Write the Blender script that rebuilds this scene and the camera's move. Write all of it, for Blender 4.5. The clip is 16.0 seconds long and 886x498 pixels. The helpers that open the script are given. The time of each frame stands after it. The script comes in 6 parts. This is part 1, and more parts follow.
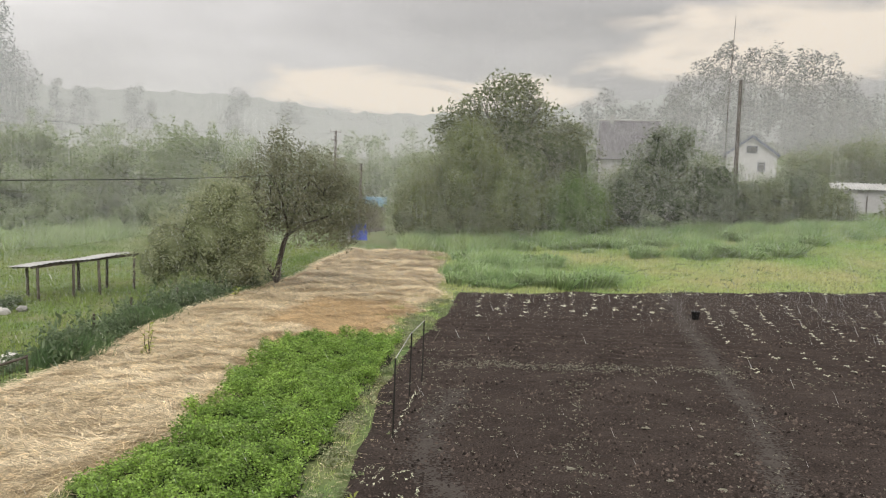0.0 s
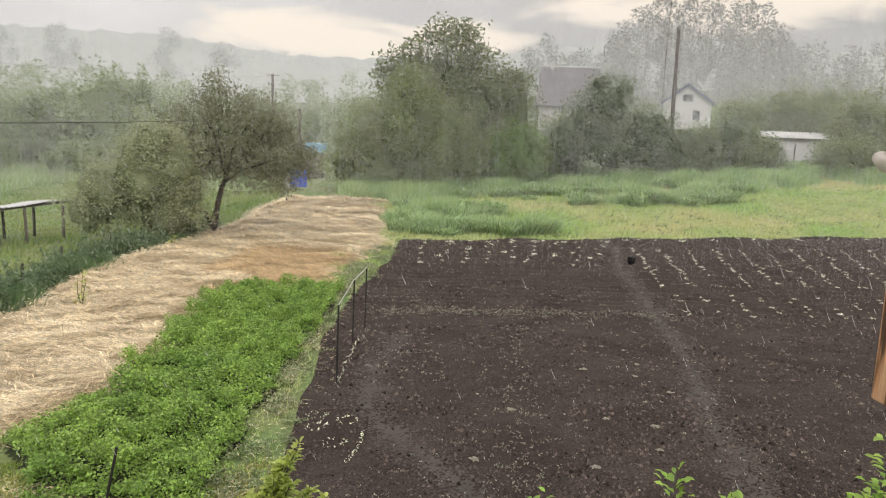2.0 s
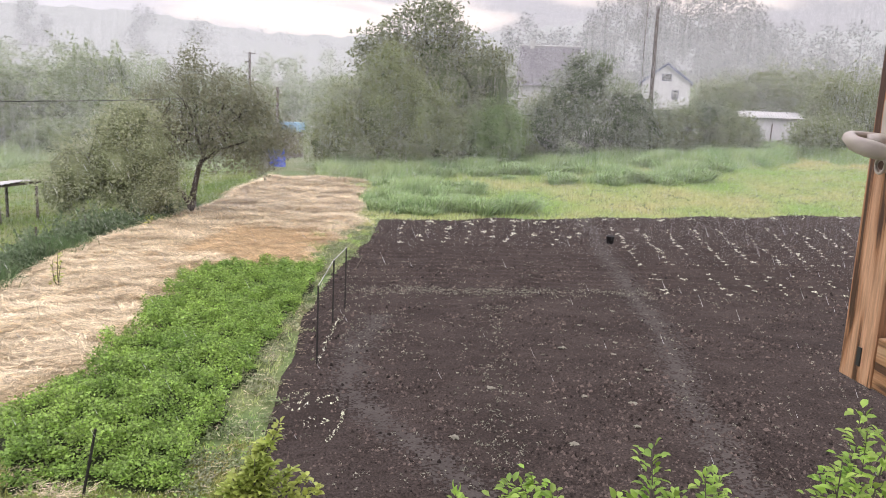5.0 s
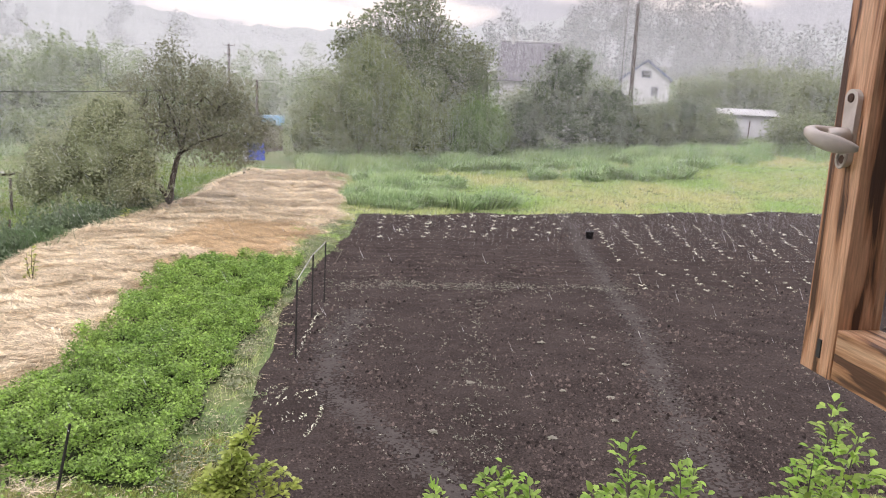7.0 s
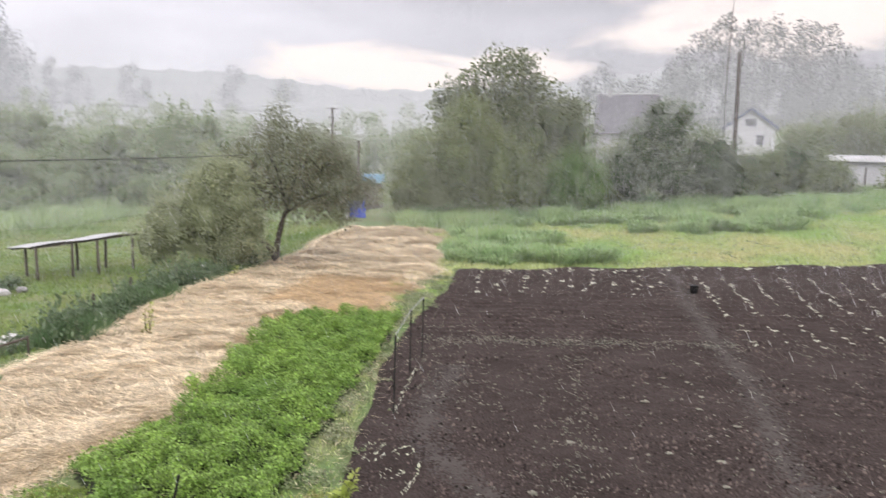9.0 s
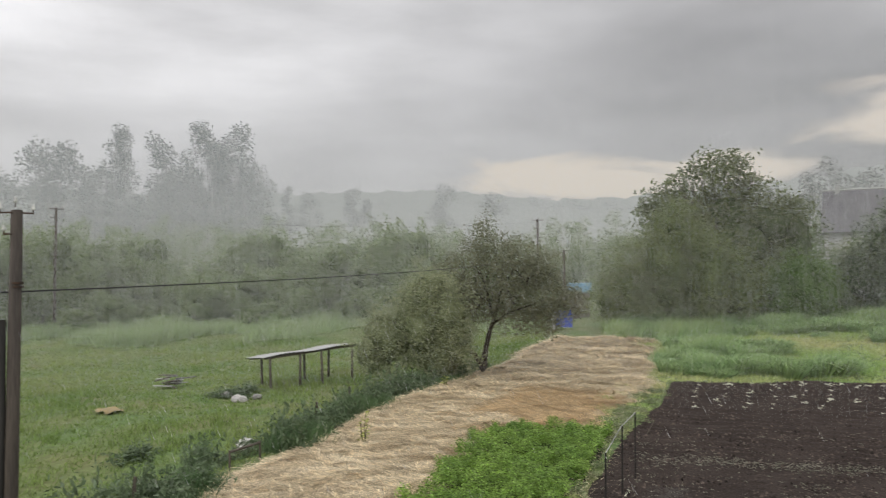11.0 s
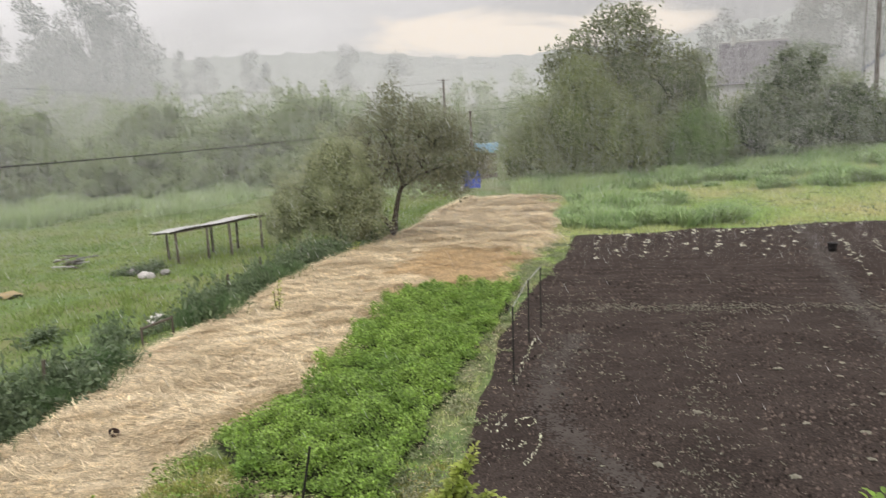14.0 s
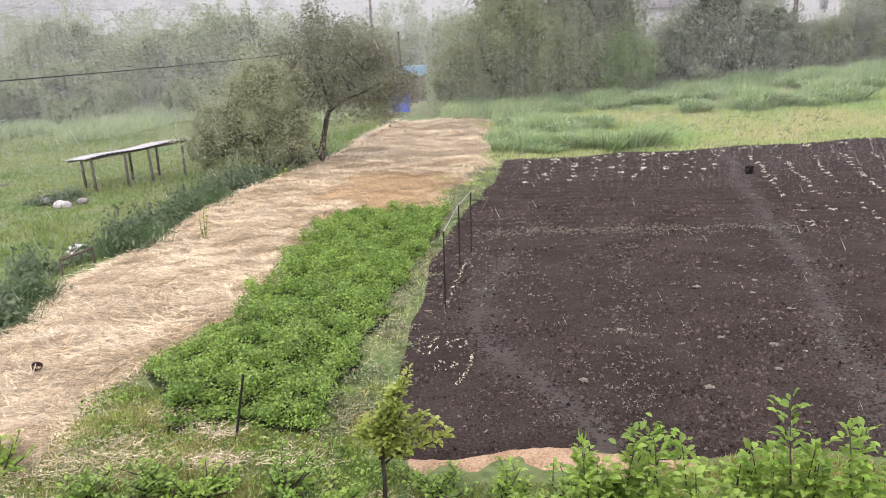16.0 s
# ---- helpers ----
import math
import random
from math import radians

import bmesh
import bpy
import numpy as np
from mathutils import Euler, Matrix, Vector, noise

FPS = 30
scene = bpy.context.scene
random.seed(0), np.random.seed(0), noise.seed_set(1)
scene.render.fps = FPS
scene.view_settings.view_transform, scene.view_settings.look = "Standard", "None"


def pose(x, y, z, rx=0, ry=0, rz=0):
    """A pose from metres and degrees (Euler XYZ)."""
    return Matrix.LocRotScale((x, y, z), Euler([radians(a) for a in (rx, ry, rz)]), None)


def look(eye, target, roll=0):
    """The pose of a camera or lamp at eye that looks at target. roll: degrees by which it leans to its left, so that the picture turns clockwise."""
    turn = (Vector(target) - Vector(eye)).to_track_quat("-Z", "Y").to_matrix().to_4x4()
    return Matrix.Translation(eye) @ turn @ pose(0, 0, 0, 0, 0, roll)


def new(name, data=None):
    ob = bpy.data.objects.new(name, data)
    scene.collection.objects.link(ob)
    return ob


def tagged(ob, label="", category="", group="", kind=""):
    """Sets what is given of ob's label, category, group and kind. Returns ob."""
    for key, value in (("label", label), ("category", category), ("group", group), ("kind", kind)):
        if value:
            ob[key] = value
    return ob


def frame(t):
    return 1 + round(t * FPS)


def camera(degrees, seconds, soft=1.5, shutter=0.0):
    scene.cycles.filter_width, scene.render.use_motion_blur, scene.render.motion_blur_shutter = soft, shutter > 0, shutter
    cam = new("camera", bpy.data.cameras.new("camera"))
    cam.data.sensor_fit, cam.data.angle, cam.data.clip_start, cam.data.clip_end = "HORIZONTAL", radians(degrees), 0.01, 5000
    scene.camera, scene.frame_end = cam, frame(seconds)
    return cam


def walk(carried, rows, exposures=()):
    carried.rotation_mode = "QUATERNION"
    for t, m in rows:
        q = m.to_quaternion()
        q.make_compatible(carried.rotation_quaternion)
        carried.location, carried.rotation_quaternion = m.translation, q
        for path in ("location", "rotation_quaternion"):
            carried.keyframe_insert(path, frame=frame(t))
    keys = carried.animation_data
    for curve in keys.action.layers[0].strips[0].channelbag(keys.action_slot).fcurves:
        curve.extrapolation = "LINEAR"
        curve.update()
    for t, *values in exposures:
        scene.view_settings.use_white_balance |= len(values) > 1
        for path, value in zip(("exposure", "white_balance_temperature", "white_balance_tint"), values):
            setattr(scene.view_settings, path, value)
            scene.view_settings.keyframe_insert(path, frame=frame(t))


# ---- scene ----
cam = camera(61.34, 16.0, soft=1.0, shutter=0.4)
# seconds, x, y, z, yaw, pitch, roll
PATH = [
    (0, -0.000, -0.000, 5.000, 0.35, -5.24, -1.76),
    (0.5, -0.007, 0.007, 4.992, -0.88, -5.62, -2.09),
    (1, -0.013, -0.013, 4.997, -2.30, -6.40, -2.18),
    (1.5, -0.011, 0.023, 5.004, -3.43, -7.68, -2.17),
    (2, -0.032, -0.002, 4.992, -4.16, -9.15, -2.13),
    (2.5, -0.032, 0.000, 4.985, -4.50, -10.38, -2.19),
    (3, -0.027, 0.005, 4.988, -4.69, -11.04, -2.20),
    (3.5, -0.027, 0.008, 4.985, -5.01, -11.17, -2.21),
    (4, -0.031, -0.006, 4.991, -5.38, -10.99, -2.17),
    (6.5, -0.025, -0.007, 4.992, -6.35, -10.45, -2.65),
    (7, -0.016, -0.007, 4.989, -7.14, -10.97, -2.73),
    (7.5, -0.016, -0.003, 4.984, -7.84, -11.47, -2.72),
    (8, -0.017, -0.000, 4.980, -7.58, -11.58, -2.54),
    (8.5, -0.019, -0.009, 4.990, -5.21, -10.27, -2.06),
    (9, -0.001, 0.011, 5.003, 0.19, -7.04, -1.18),
    (9.5, 0.007, 0.018, 5.012, 4.54, -4.23, -0.83),
    (10, 0.001, 0.001, 5.042, 8.52, -1.56, -0.39),
    (10.2, 0.006, 0.001, 5.052, 9.99, -0.72, -0.21),
    (10.83, 0.029, 0.013, 5.052, 14.56, 0.98, 0.42),
    (11.36, 0.049, 0.022, 5.052, 18.60, 1.63, 1.10),
    (11.88, 0.068, 0.031, 5.051, 21.35, 1.42, 1.72),
    (12.3, 0.084, 0.039, 5.051, 21.68, 0.55, 2.06),
    (12.5, 0.088, 0.039, 5.049, 21.23, -0.17, 2.20),
    (13, 0.075, 0.037, 5.037, 17.91, -2.90, 2.48),
    (13.5, 0.090, 0.037, 5.056, 13.32, -6.20, 3.00),
    (14, 0.077, 0.060, 5.072, 8.78, -9.39, 2.58),
    (14.5, 0.070, 0.072, 5.064, 5.09, -11.90, 2.15),
    (15, 0.067, 0.070, 5.064, 3.40, -13.41, 1.92),
    (15.5, 0.068, 0.066, 5.053, 2.85, -14.40, 1.91),
    (16, 0.065, 0.059, 5.077, 3.41, -15.34, 2.12),
]
# seconds, stops, white balance
EXPOSURES = [(0, 0.28, 6850, 12), (1.0, 0.28, 6900, 12), (2.0, 0.47, 6850, 13), (3.0, 0.68, 6550, 17), (3.5, 0.72, 6450, 21), (8, 0.8, 6400, 24), (8.5, 0.85, 6400, 23), (9, 0.66, 6350, 20),
             (9.5, 0.22, 6400, 17), (10, 0.1, 6650, 15), (12.3, -0.28, 6450, 9), (12.7, -0.27, 6450, 9), (13.5, 0.19, 6700, 11), (14.0, 0.40, 6750, 14), (14.5, 0.58, 6500, 21), (16, 0.76, 6420, 24)]
walk(cam, [(t, pose(x, y, z, 90 + p, r, w)) for t, x, y, z, w, p, r in PATH], EXPOSURES)

# ---- light ----
world = bpy.data.worlds.new("overcast_sky")
scene.world = world
world.use_nodes = True


def wire(tree, a, out, b, inp):
    tree.links.new(a.outputs[out], b.inputs[inp])


def build_sky():
    t = world.node_tree
    n = t.nodes
    for o in list(n):
        n.remove(o)
    geo = n.new("ShaderNodeTexCoord")
    sep = n.new("ShaderNodeSeparateXYZ")
    wire(t, geo, "Generated", sep, 0)
    # overcast dome: the zenith is brighter than the horizon
    dome = n.new("ShaderNodeMapRange")
    dome.inputs[1].default_value, dome.inputs[2].default_value = 0.1, 1.0
    dome.inputs[3].default_value, dome.inputs[4].default_value = 0.37, 1.75
    wire(t, sep, "Z", dome, 0)
    low = n.new("ShaderNodeMapRange")
    low.interpolation_type = "SMOOTHSTEP"
    low.inputs[1].default_value, low.inputs[2].default_value = 0.26, 0.02
    low.inputs[3].default_value, low.inputs[4].default_value = 0.0, 0.13
    wire(t, sep, "Z", low, 0)
    # cloud layers, stretched along the horizon
    mp = n.new("ShaderNodeMapping")
    mp.inputs["Scale"].default_value = (1.6, 1.6, 6.0)
    wire(t, geo, "Generated", mp, 0)
    cl = n.new("ShaderNodeTexNoise")
    cl.inputs["Scale"].default_value, cl.inputs["Detail"].default_value = 1.7, 6.0
    wire(t, mp, 0, cl, 0)
    ramp = n.new("ShaderNodeMapRange")
    ramp.inputs[1].default_value, ramp.inputs[2].default_value = 0.3, 0.72
    ramp.inputs[3].default_value, ramp.inputs[4].default_value = 0.74, 1.2
    wire(t, cl, 0, ramp, 0)
    west = n.new("ShaderNodeMapRange")
    west.interpolation_type = "SMOOTHSTEP"
    west.inputs[1].default_value, west.inputs[2].default_value = 0.25, -0.75
    west.inputs[3].default_value, west.inputs[4].default_value = 0.72, 1.4
    wire(t, sep, "X", west, 0)
    lit = n.new("ShaderNodeMath")
    lit.operation = "MULTIPLY"
    wire(t, ramp, 0, lit, 0)
    wire(t, west, 0, lit, 1)
    mul = n.new("ShaderNodeMath")
    mul.operation = "MULTIPLY"
    wire(t, dome, 0, mul, 0)
    wire(t, lit, 0, mul, 1)
    mul2 = n.new("ShaderNodeMath")
    wire(t, mul, 0, mul2, 0)
    wire(t, low, 0, mul2, 1)
    grey = n.new("ShaderNodeMix")
    grey.data_type = "RGBA"
    grey.blend_type = "MULTIPLY"
    grey.inputs[0].default_value = 1.0
    grey.inputs[6].default_value = (0.98, 0.985, 1.0, 1)
    wire(t, mul2, 0, grey, 7)
    # two breaks in the clouds low ahead, with ragged edges
    mp2 = n.new("ShaderNodeMapping")
    mp2.inputs["Scale"].default_value = (4.0, 4.0, 16.0)
    wire(t, geo, "Generated", mp2, 0)
    fray = n.new("ShaderNodeTexNoise")
    fray.inputs["Scale"].default_value, fray.inputs["Detail"].default_value, fray.inputs["Distortion"].default_value = 1.6, 7.0, 0.4
    wire(t, mp2, 0, fray, 0)
    rag = n.new("ShaderNodeMath")
    rag.operation = "MULTIPLY_ADD"
    rag.inputs[1].default_value, rag.inputs[2].default_value = 2.2, -1.1
    wire(t, fray, 0, rag, 0)
    dist = None
    for centre, size in (((-0.03, 0.993, 0.112), (4.2, 1.0, 28.0)), ((0.40, 0.90, 0.172), (3.6, 1.0, 19.0))):
        spot = n.new("ShaderNodeVectorMath")
        spot.operation = "SUBTRACT"
        spot.inputs[1].default_value = centre
        wire(t, geo, "Generated", spot, 0)
        sq = n.new("ShaderNodeVectorMath")
        sq.operation = "MULTIPLY"
        sq.inputs[1].default_value = size
        wire(t, spot, 0, sq, 0)
        ln = n.new("ShaderNodeVectorMath")
        ln.operation = "LENGTH"
        wire(t, sq, 0, ln, 0)
        if dist is None:
            dist = ln
        else:
            near = n.new("ShaderNodeMath")
            near.operation = "MINIMUM"
            wire(t, dist, 1, near, 0)
            wire(t, ln, 1, near, 1)
    add = n.new("ShaderNodeMath")
    wire(t, near, 0, add, 0)
    wire(t, rag, 0, add, 1)
    gap = n.new("ShaderNodeMapRange")
    gap.interpolation_type = "SMOOTHSTEP"
    gap.inputs[1].default_value, gap.inputs[2].default_value = 1.05, 0.5
    gap.inputs[3].default_value, gap.inputs[4].default_value = 0.0, 1.0
    wire(t, add, 0, gap, 0)
    warm = n.new("ShaderNodeMix")
    warm.data_type = "RGBA"
    warm.inputs[7].default_value = (0.73, 0.665, 0.58, 1)
    wire(t, gap, 0, warm, 0)
    wire(t, grey, 2, warm, 6)
    # clear sky above the clouds tints the light a little
    sky = n.new("ShaderNodeTexSky")
    sky.sky_type = "NISHITA"
    sky.sun_disc = False
    sky.sun_elevation, sky.sun_rotation = radians(37), radians(163)
    bg_sky = n.new("ShaderNodeBackground")
    bg_sky.inputs[1].default_value = 0.004
    wire(t, sky, 0, bg_sky, 0)
    bg = n.new("ShaderNodeBackground")
    bg.inputs[1].default_value = 1.0
    wire(t, warm, 2, bg, 0)
    both = n.new("ShaderNodeAddShader")
    wire(t, bg, 0, both, 0)
    wire(t, bg_sky, 0, both, 1)
    out = n.new("ShaderNodeOutputWorld")
    wire(t, both, 0, out, 0)


build_sky()
# unseen sun, set behind the camera to brighten the leaf fronts
sun_data = bpy.data.lights.new("sun", "SUN")
sun_data.energy, sun_data.angle, sun_data.color = 1.5, radians(40), (1.0, 0.97, 0.92)
sun = new("sun", sun_data)
sun.matrix_world = look((9, -30, 24), (0, 0, 0))


# ---- materials ----
def material(name, base, rough=0.8, spread=0.15, scale=4.0, fine=40.0, bump=0.3, metal=0.0, second=None, translucent=0.0,
             stretch=(1, 1, 1), random_by=None, spec=0.4, coat=0.0, bump_scale=None, space="Object", patch=(0.35, 0.65)):
    """A node material: base colour varied at two scales of noise towards a second colour, with fine relief."""
    m = bpy.data.materials.new(name)
    m.use_nodes = True
    t = m.node_tree
    n = t.nodes
    p = n["Principled BSDF"]
    co = n.new("ShaderNodeTexCoord")
    mp = n.new("ShaderNodeMapping")
    mp.inputs["Scale"].default_value = stretch
    wire(t, co, space, mp, 0)
    big = n.new("ShaderNodeTexNoise")
    big.inputs["Scale"].default_value, big.inputs["Detail"].default_value = scale, 4
    small = n.new("ShaderNodeTexNoise")
    small.inputs["Scale"].default_value, small.inputs["Detail"].default_value = fine, 3
    wire(t, mp, 0, big, 0)
    wire(t, mp, 0, small, 0)
    second = second or tuple(min(1, c * 0.6) for c in base)
    r1 = n.new("ShaderNodeMapRange")
    r1.inputs[1].default_value, r1.inputs[2].default_value = patch
    wire(t, big, 0, r1, 0)
    mix = n.new("ShaderNodeMix")
    mix.data_type = "RGBA"
    mix.inputs[6].default_value, mix.inputs[7].default_value = (*base, 1), (*second, 1)
    wire(t, r1, 0, mix, 0)
    r2 = n.new("ShaderNodeMapRange")
    r2.inputs[1].default_value, r2.inputs[2].default_value = 0.25, 0.75
    r2.inputs[3].default_value, r2.inputs[4].default_value = 1 - spread, 1 + spread
    wire(t, small, 0, r2, 0)
    value = r2
    if random_by:
        src = n.new("ShaderNodeObjectInfo" if random_by == "object" else "ShaderNodeNewGeometry")
        r3 = n.new("ShaderNodeMapRange")
        r3.inputs[3].default_value, r3.inputs[4].default_value = 1 - 2 * spread, 1 + 2 * spread
        wire(t, src, "Random" if random_by == "object" else "Random Per Island", r3, 0)
        mu = n.new("ShaderNodeMath")
        mu.operation = "MULTIPLY"
        wire(t, r2, 0, mu, 0)
        wire(t, r3, 0, mu, 1)
        value = mu
    vary = n.new("ShaderNodeMix")
    vary.data_type, vary.blend_type = "RGBA", "MULTIPLY"
    vary.inputs[0].default_value = 1.0
    wire(t, mix, 2, vary, 6)
    wire(t, value, 0, vary, 7)
    wire(t, vary, 2, p, "Base Color")
    p.inputs["Roughness"].default_value = rough
    p.inputs["Metallic"].default_value = metal
    p.inputs["Specular IOR Level"].default_value = spec
    p.inputs["Coat Weight"].default_value = coat
    p.inputs["Coat Roughness"].default_value = 0.25
    if bump:
        b = n.new("ShaderNodeBump")
        b.inputs["Strength"].default_value, b.inputs["Distance"].default_value = bump, 0.02
        if bump_scale:
            bn = n.new("ShaderNodeTexNoise")
            bn.inputs["Scale"].default_value, bn.inputs["Detail"].default_value = bump_scale, 6
            wire(t, mp, 0, bn, 0)
            wire(t, bn, 0, b, "Height")
        else:
            wire(t, small, 0, b, "Height")
        wire(t, b, 0, p, "Normal")
    if translucent:
        tr = n.new("ShaderNodeBsdfTranslucent")
        wire(t, vary, 2, tr, 0)
        ms = n.new("ShaderNodeMixShader")
        ms.inputs[0].default_value = translucent
        wire(t, p, 0, ms, 1)
        wire(t, tr, 0, ms, 2)
        wire(t, ms, 0, n["Material Output"], 0)
    return m


def leaf(name, a, b, scale=0.6, spread=0.14, rough=0.5, tr=0.45, spec=0.5, coat=0.0):
    return material(name, a, rough, spread, scale, 9.0, 0, second=b, translucent=tr, random_by="island", spec=spec, coat=coat)


M_GRASS_SOIL = material("meadow_turf", (0.10, 0.155, 0.055), 0.95, 0.35, 0.4, 6.0, 0.8, second=(0.14, 0.155, 0.065), spec=0.2)
M_BLADE = leaf("grass_blade", (0.16, 0.255, 0.065), (0.28, 0.34, 0.115), 0.16, 0.16, 0.6)
M_BLADE_PALE = leaf("pale_grass_blade", (0.34, 0.49, 0.16), (0.56, 0.54, 0.27), 0.2, 0.16)
M_BLADE_TALL = leaf("tall_grass_blade", (0.28, 0.42, 0.19), (0.39, 0.5, 0.23), 0.5, 0.15)
M_BLADE_EDGE = leaf("edge_grass_blade", (0.10, 0.18, 0.075), (0.15, 0.225, 0.10), 0.6)
M_BLADE_LAWN = leaf("lawn_blade", (0.19, 0.30, 0.055), (0.50, 0.44, 0.17), 0.55, 0.2)
M_BLADE_BANK = leaf("bank_grass_blade", (0.30, 0.40, 0.19), (0.36, 0.45, 0.24), 0.2, 0.12)
M_VERGE = leaf("verge_leaf", (0.19, 0.25, 0.115), (0.29, 0.31, 0.18), 1.2, 0.25)
M_CLOVER = leaf("bed_leaf", (0.265, 0.40, 0.085), (0.175, 0.295, 0.06), 0.9, 0.3)
M_SOIL = material("black_garden_soil", (0.0292, 0.0223, 0.019), 0.95, 0.75, 0.7, 30.0, 0.9, second=(0.045, 0.0352, 0.0302), spec=0.12, bump_scale=34)
# clods paler than the soil: their lit tops are put into the colour
M_CLOD = material("soil_clod", (0.078, 0.061, 0.052), 0.95, 0.42, 3.0, 40.0, 0.6, random_by="island", spec=0.12)
M_PATH = material("trodden_soil", (0.06, 0.051, 0.044), 0.85, 0.3, 2.0, 30.0, 0.4, second=(0.046, 0.0385, 0.033), spec=0.25)
M_STRAW_BED = material("straw_mat", (0.45, 0.37, 0.25), 0.9, 0.4, 0.45, 14.0, 0.9, second=(0.39, 0.31, 0.2), stretch=(1, 1, 1), spec=0.2, bump_scale=18)
M_STRAW = leaf("straw_stalk", (0.69, 0.59, 0.41), (0.53, 0.435, 0.285), 0.6, 0.32, 0.6, 0.15, 0.3)
M_STRAW_ROT = leaf("rotting_straw_stalk", (0.56, 0.415, 0.235), (0.47, 0.34, 0.185), 0.5, 0.25, 0.6, 0.15, 0.3)
# bed soil darkened so its colour gives the shade between the plants
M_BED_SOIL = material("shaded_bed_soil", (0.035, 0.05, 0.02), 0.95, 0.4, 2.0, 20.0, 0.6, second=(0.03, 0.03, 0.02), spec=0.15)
M_SAWDUST = material("sawdust", (0.42, 0.30, 0.19), 0.95, 0.4, 2.0, 30.0, 0.8, second=(0.3, 0.2, 0.12), spec=0.15)
M_BARK = material("wet_bark", (0.075, 0.062, 0.05), 0.85, 0.3, 3.0, 25.0, 0.9, second=(0.05, 0.042, 0.036), stretch=(1, 1, 0.25))
M_SEEDLING = leaf("seedling_leaf", (0.72, 0.73, 0.6), (0.6, 0.64, 0.44), 2.0, 0.25, 0.5, 0.3)
M_WEED = leaf("weed_leaf", (0.25, 0.235, 0.185), (0.18, 0.185, 0.135), 2.0, 0.25, 0.5, 0.3)
M_POLE = material("grey_wooden_pole", (0.085, 0.07, 0.058), 0.85, 0.3, 2.0, 18.0, 0.7, second=(0.05, 0.042, 0.037), stretch=(3, 3, 0.25))
M_CHAR = material("tarred_wood", (0.022, 0.02, 0.018), 0.8, 0.3, 3.0, 25.0, 0.5, stretch=(2, 2, 0.3))
M_IRON = material("rusty_iron", (0.045, 0.035, 0.03), 0.7, 0.3, 8.0, 60.0, 0.4, metal=0.4, second=(0.09, 0.05, 0.03))
M_CABLE = material("black_cable", (0.03, 0.03, 0.032), 0.6, 0.1, 3.0, 30.0, 0)
M_CABLE_PALE = material("pale_cable", (0.5, 0.5, 0.5), 0.5, 0.1, 3.0, 30.0, 0)
M_CERAMIC = material("white_ceramic", (0.8, 0.8, 0.78), 0.25, 0.05, 8.0, 30.0, 0, coat=0.5)
M_SLATE = material("asbestos_sheet", (0.42, 0.42, 0.42), 0.85, 0.15, 1.2, 20.0, 0.3, second=(0.32, 0.32, 0.31))
M_POST = material("weathered_post", (0.11, 0.095, 0.075), 0.9, 0.25, 3.0, 25.0, 0.5, stretch=(2, 2, 0.3))
M_WHITEWASH = material("whitewash", (0.5, 0.5, 0.52), 0.9, 0.08, 0.7, 12.0, 0.2, second=(0.44, 0.44, 0.45))
M_BLUE = material("blue_paint", (0.03, 0.07, 0.42), 0.5, 0.15, 1.5, 20.0, 0.1, second=(0.04, 0.09, 0.5))
M_TRIM_BLUE = material("blue_trim", (0.10, 0.12, 0.2), 0.6, 0.15, 2.0, 20.0, 0.1)
M_TARP = material("sky_blue_sheet", (0.2, 0.42, 0.62), 0.6, 0.12, 1.5, 12.0, 0.1)
M_ROOF_GREY = material("grey_roof_sheet", (0.12, 0.115, 0.13), 0.7, 0.15, 0.6, 9.0, 0.2, second=(0.09, 0.085, 0.095))
M_DARK = material("dark_opening", (0.05, 0.05, 0.055), 0.4, 0.1, 2.0, 20.0, 0)
M_BUCKET = material("black_plastic", (0.02, 0.02, 0.022), 0.5, 0.1, 4.0, 30.0, 0.1)
M_STONE = material("pale_stone", (0.42, 0.41, 0.39), 0.85, 0.2, 4.0, 30.0, 0.5, random_by="object")
M_ENAMEL = material("chipped_cream_paint", (0.62, 0.57, 0.51), 0.4, 0.1, 14.0, 60.0, 0.1, second=(0.52, 0.44, 0.38), patch=(0.5, 0.72))
M_RUST = material("rusty_screw", (0.12, 0.07, 0.05), 0.7, 0.2, 60.0, 200.0, 0.2, metal=0.5)
M_PLASTER = material("house_plaster", (0.6, 0.57, 0.52), 0.9, 0.08, 1.0, 20.0, 0.3)


